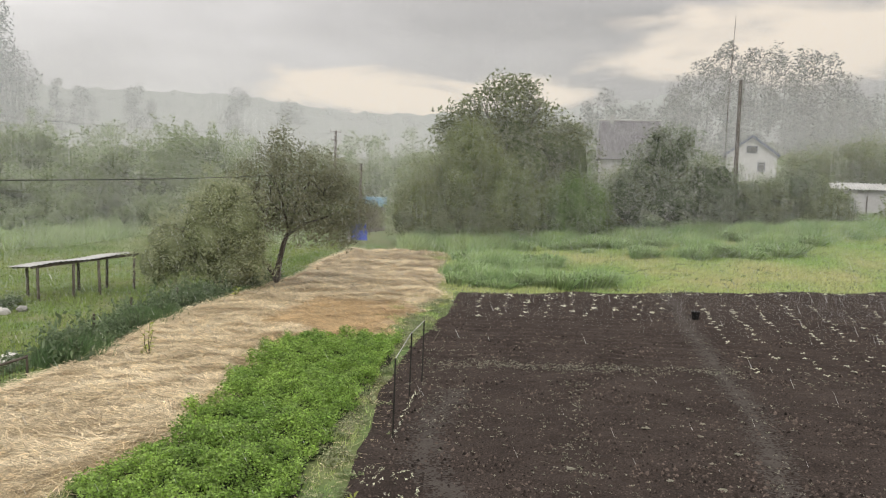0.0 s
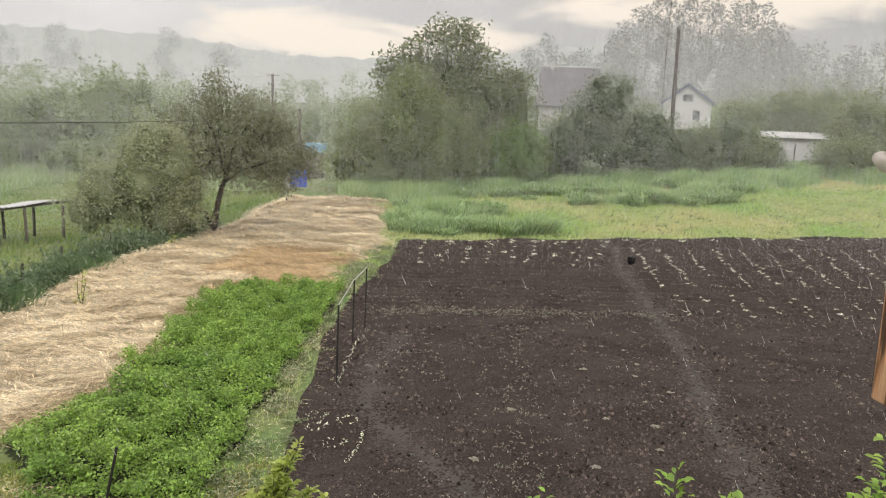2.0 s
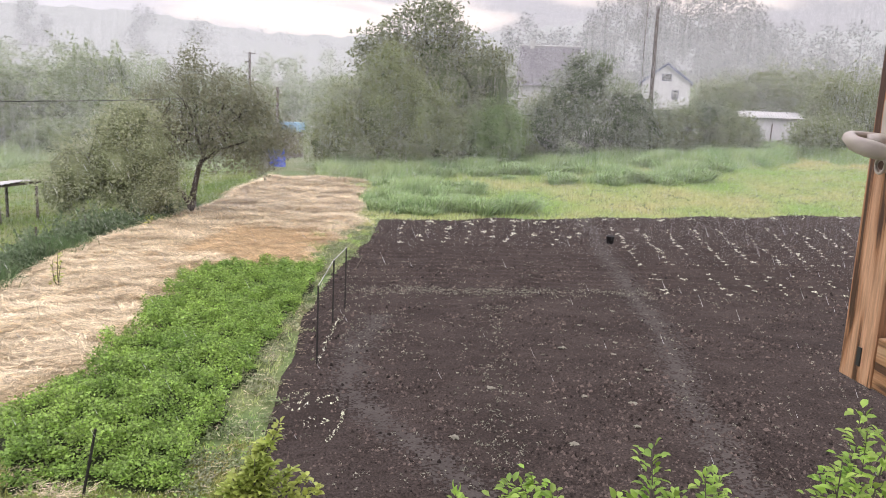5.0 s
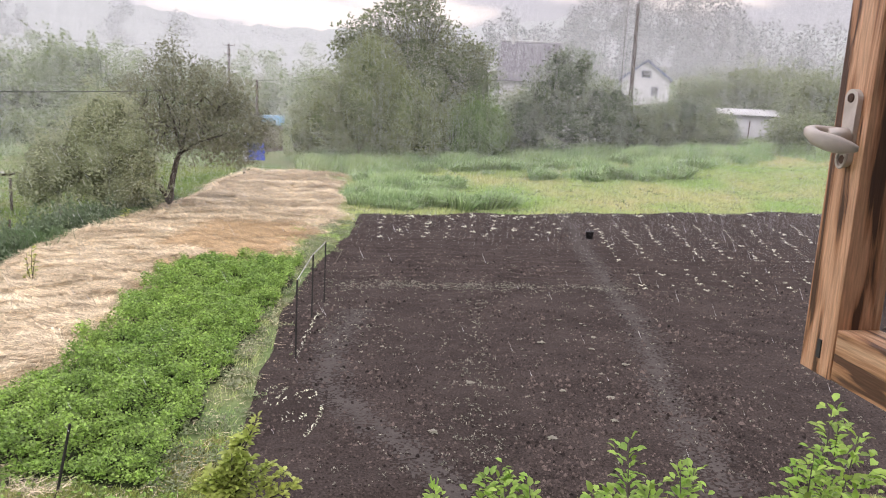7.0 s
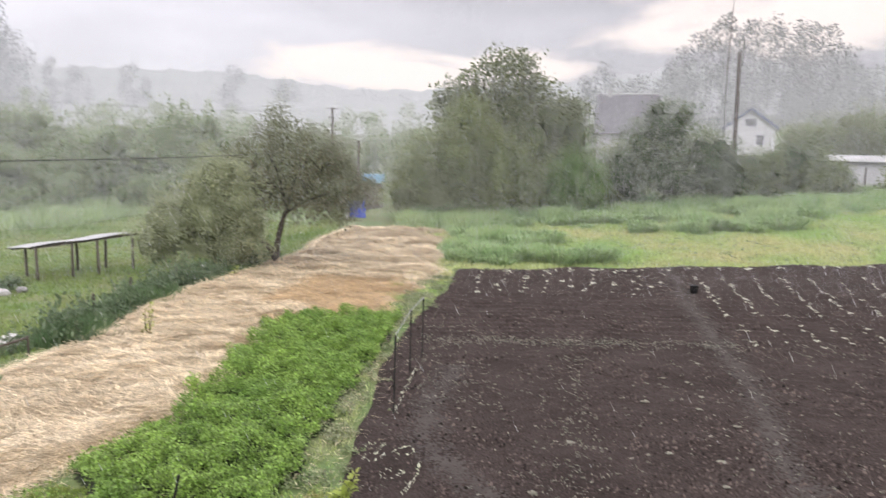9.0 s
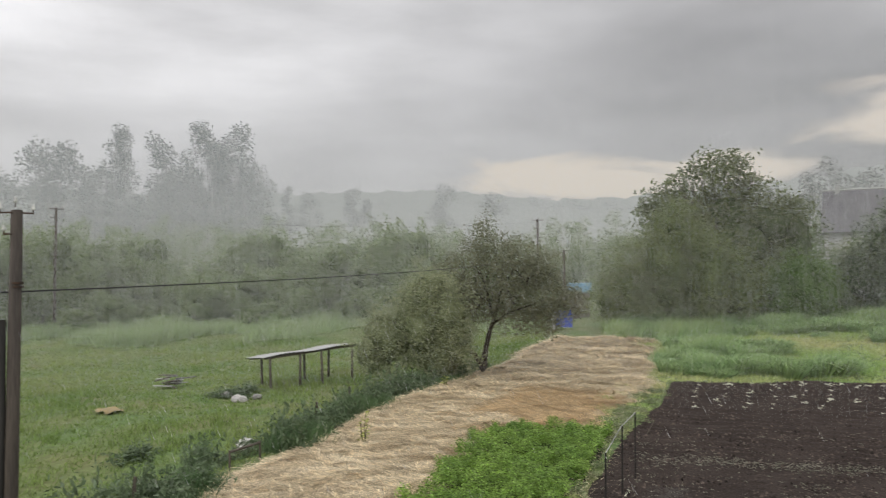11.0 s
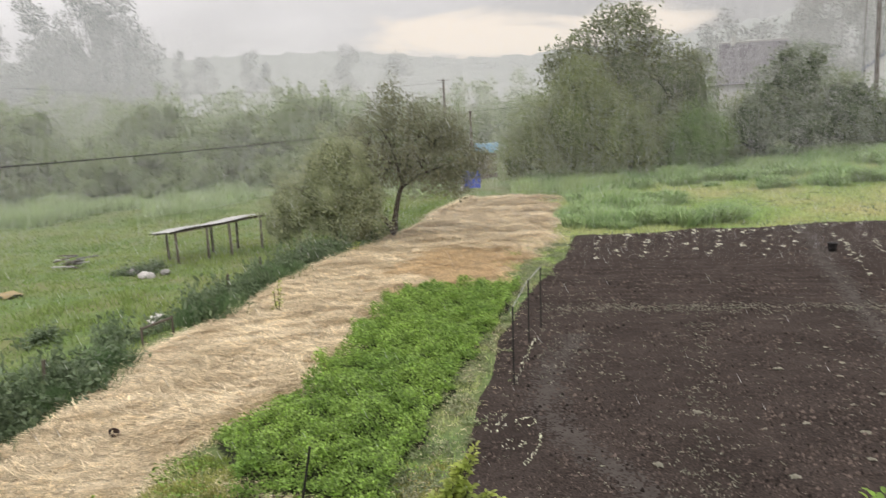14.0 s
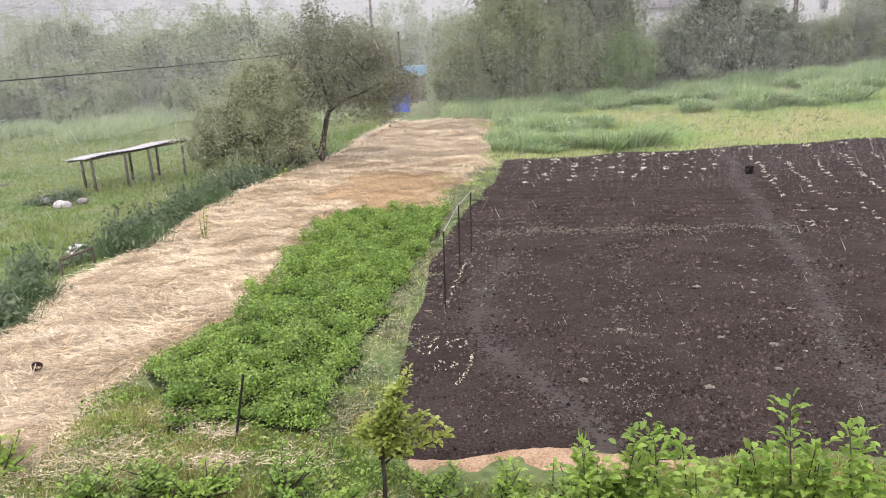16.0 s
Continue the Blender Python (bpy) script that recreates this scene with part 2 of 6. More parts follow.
def wood_material(name, light, dark, axis_scale):
    """Planed pine, varnish worn off, with dark streaks along the grain."""
    m = bpy.data.materials.new(name)
    m.use_nodes = True
    t = m.node_tree
    n = t.nodes
    p = n["Principled BSDF"]
    co = n.new("ShaderNodeTexCoord")
    mp = n.new("ShaderNodeMapping")
    mp.inputs["Scale"].default_value = axis_scale
    wire(t, co, "Object", mp, 0)
    a = n.new("ShaderNodeTexNoise")
    a.inputs["Scale"].default_value, a.inputs["Detail"].default_value, a.inputs["Distortion"].default_value = 2.2, 5, 0.6
    b = n.new("ShaderNodeTexNoise")
    b.inputs["Scale"].default_value, b.inputs["Detail"].default_value = 16, 4
    wire(t, mp, 0, a, 0)
    wire(t, mp, 0, b, 0)
    ramp = n.new("ShaderNodeValToRGB")
    el = ramp.color_ramp.elements
    el[0].position, el[0].color = 0.43, (*dark, 1)
    el[1].position, el[1].color = 0.56, (*light, 1)
    mid = el.new(0.48)
    mid.color = (light[0] * 0.68, light[1] * 0.55, light[2] * 0.45, 1)
    wire(t, a, 0, ramp, 0)
    r = n.new("ShaderNodeMapRange")
    r.inputs[1].default_value, r.inputs[2].default_value = 0.3, 0.7
    r.inputs[3].default_value, r.inputs[4].default_value = 0.72, 1.15
    wire(t, b, 0, r, 0)
    mu = n.new("ShaderNodeMix")
    mu.data_type, mu.blend_type = "RGBA", "MULTIPLY"
    mu.inputs[0].default_value = 1
    wire(t, ramp, 0, mu, 6)
    wire(t, r, 0, mu, 7)
    wire(t, mu, 2, p, "Base Color")
    p.inputs["Roughness"].default_value = 0.5
    bp = n.new("ShaderNodeBump")
    bp.inputs["Strength"].default_value, bp.inputs["Distance"].default_value = 0.35, 0.002
    wire(t, b, 0, bp, "Height")
    wire(t, bp, 0, p, "Normal")
    return m


M_PINE_UP = wood_material("worn_varnished_pine", (0.68, 0.40, 0.24), (0.09, 0.04, 0.022), (30, 30, 2.2))
M_PINE_ALONG = wood_material("worn_varnished_pine_rail", (0.66, 0.42, 0.25), (0.11, 0.05, 0.028), (26, 1.8, 26))


def glass_material():
    m = bpy.data.materials.new("window_glass")
    m.use_nodes = True
    p = m.node_tree.nodes["Principled BSDF"]
    p.inputs["Transmission Weight"].default_value = 1.0
    p.inputs["Roughness"].default_value = 0.02
    p.inputs["IOR"].default_value = 1.1
    return m


M_GLASS = glass_material()


def haze_glow_material(name, colour, glow, base=(0.05, 0.06, 0.05)):
    """Far things with the haze of rain put into their emission."""
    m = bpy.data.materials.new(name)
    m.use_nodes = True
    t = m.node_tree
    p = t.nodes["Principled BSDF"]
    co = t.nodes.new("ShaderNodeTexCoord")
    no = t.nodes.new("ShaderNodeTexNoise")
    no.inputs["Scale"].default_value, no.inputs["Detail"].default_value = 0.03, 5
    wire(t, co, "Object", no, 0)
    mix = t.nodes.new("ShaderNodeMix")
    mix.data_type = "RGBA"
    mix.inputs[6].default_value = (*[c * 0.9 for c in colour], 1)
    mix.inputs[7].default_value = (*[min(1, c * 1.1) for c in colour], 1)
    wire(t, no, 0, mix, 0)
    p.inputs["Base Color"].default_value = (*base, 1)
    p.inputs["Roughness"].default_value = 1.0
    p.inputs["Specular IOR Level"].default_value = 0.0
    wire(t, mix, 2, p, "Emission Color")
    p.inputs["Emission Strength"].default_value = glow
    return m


# ---- mesh helpers ----
def mesh_from(name, verts, faces, mat, smooth=False):
    """A mesh from arrays: verts (n, 3), faces (m, k) of one size."""
    verts, faces = np.asarray(verts, np.float32), np.asarray(faces, np.int32)
    me = bpy.data.meshes.new(name)
    k = faces.shape[1]
    me.vertices.add(len(verts))
    me.vertices.foreach_set("co", verts.ravel())
    me.loops.add(faces.size)
    me.loops.foreach_set("vertex_index", faces.ravel())
    me.polygons.add(len(faces))
    me.polygons.foreach_set("loop_start", np.arange(0, faces.size, k, dtype=np.int32))
    me.polygons.foreach_set("loop_total", np.full(len(faces), k, np.int32))
    if smooth:
        me.polygons.foreach_set("use_smooth", np.ones(len(faces), bool))
    me.update(calc_edges=True)
    me.materials.append(mat)
    return me


def thing(name, label, category, at=(0, 0, 0), turn=0, group="", kind=""):
    ob = new(name)
    ob.matrix_world = pose(*at, 0, 0, turn)
    return tagged(ob, label, category, group, kind)


def part(name, bm, mat, parent, label="", smooth=False):
    """Links a bmesh (or a ready mesh) as one mesh object under a thing or part."""
    if isinstance(bm, bpy.types.Mesh):
        me = bm
    else:
        me = bpy.data.meshes.new(name)
        bm.to_mesh(me)
        bm.free()
        me.materials.append(mat)
        if smooth:
            for f in me.polygons:
                f.use_smooth = True
    ob = new(name, me)
    ob.parent = parent
    return tagged(ob, label)


def box(x0, x1, y0, y1, z0, z1, bevel=0.0, bm=None):
    bm = bm or bmesh.new()
    r = bmesh.ops.create_cube(bm, size=1.0)
    m = Matrix.Translation(((x0 + x1) / 2, (y0 + y1) / 2, (z0 + z1) / 2)) @ Matrix.Diagonal((x1 - x0, y1 - y0, z1 - z0, 1))
    bmesh.ops.transform(bm, matrix=m, verts=r["verts"])
    if bevel:
        es = list({e for v in r["verts"] for e in v.link_edges})
        bmesh.ops.bevel(bm, geom=es, offset=bevel, segments=2, affect="EDGES", profile=0.6)
    return bm


def tube(points, radii, sides=7, bm=None, cap=True):
    """A tapered tube along points."""
    bm = bm or bmesh.new()
    rings = []
    for i, p in enumerate(points):
        p = Vector(p)
        a = Vector(points[max(i - 1, 0)])
        b = Vector(points[min(i + 1, len(points) - 1)])
        q = (b - a).normalized().to_track_quat("Z", "Y")
        rings.append([bm.verts.new(p + q @ Vector((radii[i] * math.cos(u * math.tau / sides), radii[i] * math.sin(u * math.tau / sides), 0)))
                      for u in range(sides)])
    for r0, r1 in zip(rings, rings[1:]):
        for u in range(sides):
            bm.faces.new((r0[u], r0[(u + 1) % sides], r1[(u + 1) % sides], r1[u]))
    if cap:
        bm.faces.new(rings[-1])
        bm.faces.new(rings[0][::-1])
    return bm


def smooth01(a):
    a = np.clip(a, 0, 1)
    return a * a * (3 - 2 * a)


def vnoise(x, y, scale, seed=0):
    """Smooth value noise on arrays, about -1 to 1."""
    x, y = np.asarray(x, float) / scale + seed * 17.3, np.asarray(y, float) / scale + seed * 9.1
    xi, yi = np.floor(x), np.floor(y)
    fx, fy = x - xi, y - yi
    fx, fy = fx * fx * (3 - 2 * fx), fy * fy * (3 - 2 * fy)

    def h(a, b):
        s = np.sin(a * 127.1 + b * 311.7 + seed * 74.7) * 43758.5453
        return (s - np.floor(s)) * 2 - 1
    return (h(xi, yi) * (1 - fx) + h(xi + 1, yi) * fx) * (1 - fy) + (h(xi, yi + 1) * (1 - fx) + h(xi + 1, yi + 1) * fx) * fy


def straw_left(y):
    """Western edge of the straw strip."""
    return -9.55 + 0.05 * np.clip(np.asarray(y, float) - 20, 0, 8) + 0.25 * np.clip(np.asarray(y, float) - 28, 0, 6) + 0.1 * np.clip(np.asarray(y, float) - 34, 0, 26) + 0.2 * np.sin(np.asarray(y, float) * 0.7)


def ground_z(x, y):
    """Height of the land: garden at 0, a lower meadow to the west, slopes all round beyond."""
    x, y = np.asarray(x, float), np.asarray(y, float)
    r = np.hypot(x, y)
    z = 0.065 * np.clip(x, 0, 50) * smooth01((y - 18) / 36) + 0.45 * smooth01((y - 36) / 18)
    west = smooth01((straw_left(y) - 0.3 - x) / 3.5)
    z = z - west * (0.42 + 1.0 * smooth01((25 - y) / 16))
    over = np.clip(r - 66, 0, 325)
    z = z + 0.115 * (np.sqrt(over * over + 64) - 8)
    z = z + 2.0 * vnoise(x, y, 60, 3) * smooth01((r - 80) / 60)
    return z + 0.06 * vnoise(x, y, 3.1, 1) * west


def gz(x, y):
    return float(ground_z(x, y))


def at_bearing(az, dist):
    """x, y of a bearing (degrees to the west of ahead) at a distance."""
    return -math.sin(radians(az)) * dist, math.cos(radians(az)) * dist


# ---- ground ----
def build_ground():
    a = np.radians(np.concatenate([np.linspace(-75, 75, 181), np.linspace(79, 281, 52)]))
    r = np.concatenate([[0.0], np.linspace(3, 70, 105), np.linspace(72, 130, 40), np.linspace(140, 480, 30), [700, 1200, 2500, 4500]])
    A, R = np.meshgrid(a, r)
    x, y = -np.sin(A) * R, np.cos(A) * R
    z = ground_z(x, y) - 0.03
    z = np.where(R > 500, ground_z(-np.sin(A) * 480, np.cos(A) * 480), z)
    n, k = len(a), len(r)
    i = np.arange(n * (k)).reshape(k, n)
    f = np.stack([i[:-1, :], np.roll(i, -1, 1)[:-1, :], np.roll(i, -1, 1)[1:, :], i[1:, :]], -1).reshape(-1, 4)
    ob = new("ground", mesh_from("ground", np.stack([x, y, z], -1).reshape(-1, 3), f, M_GRASS_SOIL, True))
    tagged(ob, "green rain-soaked meadow and sloping pasture", "ground", kind="structure")


build_ground()


def sheet(name, x0, x1, y0, y1, step, height, keep, mat, label, category, xs=None, ys=None):
    """A grid of ground laid over the land: height(x, y) above it, kept where keep(x, y) holds."""
    if xs is None:
        xs, ys = np.arange(x0, x1 + step / 2, step), np.arange(y0, y1 + step / 2, step)
    X, Y = np.meshgrid(xs, ys)
    Z = ground_z(X, Y) + height(X, Y)
    i = np.arange(X.size).reshape(X.shape)
    f = np.stack([i[:-1, :-1], i[:-1, 1:], i[1:, 1:], i[1:, :-1]], -1).reshape(-1, 4)
    cx, cy = ((X[:-1, :-1] + X[1:, 1:]) / 2).ravel(), ((Y[:-1, :-1] + Y[1:, 1:]) / 2).ravel()
    f = f[keep(cx, cy)]
    ob = new(name, mesh_from(name, np.stack([X, Y, Z], -1).reshape(-1, 3), f, mat, True))
    return tagged(ob, label, category, kind="structure")


def soil_far(x):
    return 33.0 + 0.04 * np.asarray(x, float) + 0.25 * np.sin(np.asarray(x) * 1.3)


def soil_near(x):
    return 8.5 + 0.15 * np.sin(np.asarray(x, float) * 2.1)


def soil_left(y):
    y = np.asarray(y, float)
    return -1.55 + 2.1 * smooth01((y - 16) / 18) + 0.08 * vnoise(y, 0 * y, 1.3, 9)


def in_soil(x, y, inset=0.0):
    return (x > soil_left(y) + inset) & (y > soil_near(x) + inset) & (y < soil_far(x) - inset) & (x < 36)


def path_main(y):
    """Middle line of the trodden path through the field."""
    y = np.asarray(y, float)
    return 5.0 + 0.2 * (y - 8) + 0.06 * np.sin(y * 0.9) + 0.28 * np.exp(-((y - 18) / 4.5) ** 2)


def path_side(y):
    """The trodden path that bends round the stakes."""
    y = np.asarray(y, float)
    return -0.25 + 1.7 * smooth01((13.0 - y) / 4.5) + 0.6 * smooth01((y - 14) / 4)


def on_path(x, y):
    grain = np.sin(np.floor(x / 0.04) * 127.1 + np.floor(y / 0.04) * 311.7) * 43758.5453
    ragged = 0.12 * vnoise(x, y, 0.3, 7) + 0.62 * (grain - np.floor(grain)) - 0.31
    a = np.abs(x - path_main(y)) < 0.22 + ragged
    b = (np.abs(x - path_side(y)) < 0.2 + ragged) & (y < 17.5)
    return a | b


def soil_height(x, y):
    p = np.minimum(np.abs(x - path_main(y)) / 0.5, np.where(y < 18, np.abs(x - path_side(y)) / 0.42, 9))
    rough = 0.25 + 0.75 * smooth01(p - 0.4)
    ridges = 0.022 * np.sin(y * 11.5 + 1.5 * vnoise(x, y, 1.5, 5)) * ((y > 20.5) & (y < 27))
    rim = smooth01(np.minimum(np.minimum(x - soil_left(y), y - soil_near(x)), soil_far(x) - y) / 0.35)
    return 0.11 * rim - 0.06 + rim * rough * (0.022 * vnoise(x, y, 0.34, 2) + 0.018 * vnoise(x, y, 0.17, 4) + 0.03 * vnoise(x, y, 1.4, 6) + 0.03 * np.clip(vnoise(x, y, 0.11, 8), 0, 1) ** 2) + ridges * rough - 0.02 * (1 - smooth01(p))


sheet("soil_field", -1.9, 36, 8.2, 35.0, 0.1, soil_height, in_soil, M_SOIL, "dark wet freshly raked garden soil", "soil",
      np.concatenate([np.arange(-1.9, 9, 0.055), np.arange(9, 14, 0.1), np.arange(14, 36.1, 0.2)]),
      np.concatenate([np.arange(8.2, 16, 0.055), np.arange(16, 24, 0.085), np.arange(24, 35.1, 0.13)]))


def trod(x, y):
    return on_path(x, y) & in_soil(x, y, 0.1)


sheet("garden_path", -1.4, 12, 8.6, 34, 0.04, lambda x, y: soil_height(x, y) + 0.006, trod, M_PATH, "narrow trodden footpath across the dark soil", "path")


def straw_right(y):
    """Eastern edge of the straw: along the bed, then out to the soil behind it."""
    y = np.asarray(y, float)
    by_bed = -6.05 + 0.95 * smooth01((y - 10) / 4) + 0.25 * smooth01((y - 15) / 8)
    behind = -1.9 + 1.7 * smooth01((y - 22.5) / 10)
    return by_bed + (behind - by_bed) * smooth01((y - 22.0) / 1.3) + 0.26 * vnoise(y, 0 * y, 1.1, 61) + 0.16 * vnoise(y, 0 * y, 0.4, 62)


def straw_front(x):
    x = np.asarray(x, float)
    return 8.0 + 0.25 * np.sin(x * 2.3) + 0.15 * np.sin(x * 5.9) + 1.2 * smooth01((x + 6.4) / 1.8)


def in_straw(x, y):
    return (x > straw_left(y)) & (x < straw_right(y)) & (y > straw_front(x)) & (y < 48.3 + 0.6 * np.sin(x * 1.7) + 0.3 * np.sin(x * 4.1))


def straw_height(x, y):
    edge = smooth01(np.minimum(x - straw_left(y), straw_right(y) - x) / 0.4)
    front = smooth01((y - straw_front(x)) / 0.6) * smooth01((48.3 + 0.6 * np.sin(x * 1.7) + 0.3 * np.sin(x * 4.1) - y) / 1.5)
    edge = edge * front
    return -0.05 + edge * (0.16 + 0.06 * vnoise(x, y, 0.9, 11) + 0.05 * vnoise(x, y, 0.35, 12) + 0.03 * vnoise(x * 0.6 + y * 0.3, (y - 0.4 * x) * 2.2, 0.6, 13))


sheet("straw_mulch", -10.4, 1.0, 6.6, 52.8, 0.09, straw_height, in_straw, M_STRAW_BED, "thick golden straw mulch laid over the ground", "mulch")


def in_bed(x, y):
    left = np.maximum(straw_right(np.minimum(y, 21.9)) + 0.05, -5.9 + 1.3 * smooth01((11.8 - y) / 2.5))
    right = -2.35 + 1.05 * smooth01((y - 9.5) / 14)
    front = 9.3 + 0.5 * smooth01((-4.2 - x) / 1.6) + 0.15 * np.sin(x * 3)
    return (x > left) & (x < right + 0.1 * np.sin(y * 2.9)) & (y > front) & (y < 22.7 + 0.25 * np.sin(x * 2.2))


def bed_height(x, y):
    return -0.015 + 0 * x


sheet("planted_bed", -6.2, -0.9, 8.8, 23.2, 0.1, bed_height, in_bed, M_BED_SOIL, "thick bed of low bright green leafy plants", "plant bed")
sheet("sawdust_strip", -1.2, 2.7, 7.6, 8.9, 0.05, lambda x, y: -0.05 + 0.075 * smooth01(np.minimum(np.minimum(y - 8.26 - 0.1 * np.sin(x * 3) - 0.2 * vnoise(x, y, 0.3, 33), soil_near(x) + 0.22 - y), np.minimum(x + 1.15, 2.6 - x)) / 0.2) + 0.02 * vnoise(x, y, 0.3, 31) + 0.012 * vnoise(x, y, 0.1, 32),
      lambda x, y: (y > 7.7) & (y < soil_near(x) + 0.3) & (x > -1.2) & (x < 2.65),
      M_SAWDUST, "strip of pale sawdust along the edge of the soil", "sawdust")


# ---- scattered plants ----
def tri_blades(rng, x, y, z, height, width, lean=0.35, wind=0.12):
    """One bent blade (a triangle) at each place."""
    n = len(x)
    a = rng.uniform(0, math.tau, n)
    h = height * rng.uniform(0.6, 1.25, n)
    w = width * rng.uniform(0.7, 1.3, n)
    d = rng.normal(0, lean, (n, 2)) * h[:, None]
    base = np.stack([x, y, z], -1)
    side = np.stack([np.cos(a) * w, np.sin(a) * w, np.zeros(n)], -1)
    tip = base + np.stack([d[:, 0] + wind * h, d[:, 1], h], -1)
    v = np.stack([base - side, base + side, tip], 1).reshape(-1, 3)
    return v, np.arange(3 * n).reshape(-1, 3)


def leaf_quads(rng, c, size, droop=0.3, slim=0.5, out=None):
    """A pointed leaf (a rhombus) at each place."""
    n = len(c)
    d = rng.normal(0, 1, (n, 3))
    d[:, 2] = d[:, 2] * 0.6 - droop
    if out is not None:
        d = d + out * 0.7
    d /= np.linalg.norm(d, axis=1)[:, None]
    u = rng.normal(0, 1, (n, 3)) * 0.55
    u[:, 2] += 1.0
    s = np.cross(d, u)
    s /= np.linalg.norm(s, axis=1)[:, None] + 1e-9
    L = (size * rng.uniform(0.65, 1.35, n))[:, None]
    v = np.stack([c - d * L / 2, c + s * L * slim / 2, c + d * L / 2, c - s * L * slim / 2], 1).reshape(-1, 3)
    return v, np.arange(4 * n).reshape(-1, 4)


def leaf_tris(rng, c, size, droop=0.3, slim=0.75, out=None):
    """A small three-cornered leaf at each place, for crowns far off."""
    v, _ = leaf_quads(rng, c, size, droop, slim, out)
    v = v.reshape(-1, 4, 3)[:, :3].copy()
    v[:, 0] += (v[:, 1] - v[:, 2]) * 0.15
    return v.reshape(-1, 3), np.arange(3 * len(c)).reshape(-1, 3)


def stuff(name, v, f, mat, label, category):
    return tagged(new(name, mesh_from(name, v, f, mat)), label, category, kind="stuff")


def scatter(rng, n, x0, x1, y0, y1, keep):
    x, y = rng.uniform(x0, x1, n), rng.uniform(y0, y1, n)
    k = keep(x, y)
    return x[k], y[k]


def build_bed_plants():
    rng = np.random.default_rng(5)
    x, y = scatter(rng, 20000, -6.2, -0.9, 8.8, 23.2, in_bed)
    k = 13
    h = 0.06 + 0.32 * smooth01(vnoise(x, y, 0.3, 23) * 1.0 + 0.4) + 0.08 * vnoise(x, y, 1.1, 24)
    c = np.stack([x, y, ground_z(x, y) + 0.05], -1).repeat(k, 0)
    c = c + rng.normal(0, 0.048, (len(c), 3)) * (1, 1, 0.4) + np.stack([0 * c[:, 0], 0 * c[:, 0], h.repeat(k) * rng.uniform(0.35, 1.15, len(c))], -1)
    v, f = leaf_quads(rng, c, 0.05, 0.1, 0.66)
    stuff("bed_plants", v, f, M_CLOVER, "dense bright green leaves of a low crop", "crop")


build_bed_plants()


def build_straw():
    rng = np.random.default_rng(6)
    for name, mat, n, keep in (("straw", M_STRAW, 640000, lambda x, y: in_straw(x, y) & ~rotten(x, y)),
                               ("rotting_straw", M_STRAW_ROT, 220000, lambda x, y: in_straw(x, y) & rotten(x, y))):
        y = 6.8 + 46 * rng.uniform(0, 1, n) ** 1.5
        x = rng.uniform(-10.4, 1.0, n)
        k = keep(x, y)
        x, y = x[k], y[k]
        m = len(x)
        x, y = x + rng.normal(0, 0.2, m), y + rng.normal(0, 0.2, m)
        a = 0.35 + 0.6 * vnoise(x, y, 1.3, 14) + 0.9 * vnoise(x, y, 0.5, 17) + rng.normal(0, 0.75, m)
        L = rng.uniform(0.12, 0.62, m) * (0.85 + y / 60)
        w = 0.0016 + 0.00038 * y
        zc = ground_z(x, y) + np.maximum(straw_height(x, y), -0.02) + 0.09 * rng.uniform(0, 1, m) ** 1.5
        d = np.stack([np.cos(a) * L / 2, np.sin(a) * L / 2, rng.normal(0, 0.075, m) * L], -1)
        s = np.stack([-np.sin(a) * w, np.cos(a) * w, 0 * w], -1)
        c = np.stack([x, y, zc], -1)
        v = np.stack([c - d - s, c - d + s, c + d], 1).reshape(-1, 3)
        stuff(name, v, np.arange(3 * m).reshape(-1, 3), mat, "loose " + ("pale golden" if name == "straw" else "brown rotting") + " straw stalks in tangled heaps", "straw")


def rotten(x, y):
    return (vnoise(x, y, 1.4, 15) * 0.8 + 1.15 - np.hypot((x + 2.6) / 2.0, (y - 25.0) / 3.6)) > 0


build_straw()


def in_far_grass(x, y):
    return ((y > soil_far(x) + 0.1) | (x > 36)) & (x > np.where(y < 48.3, straw_right(y) + 0.3, straw_left(y))) & (y < 58 + 0.06 * x)


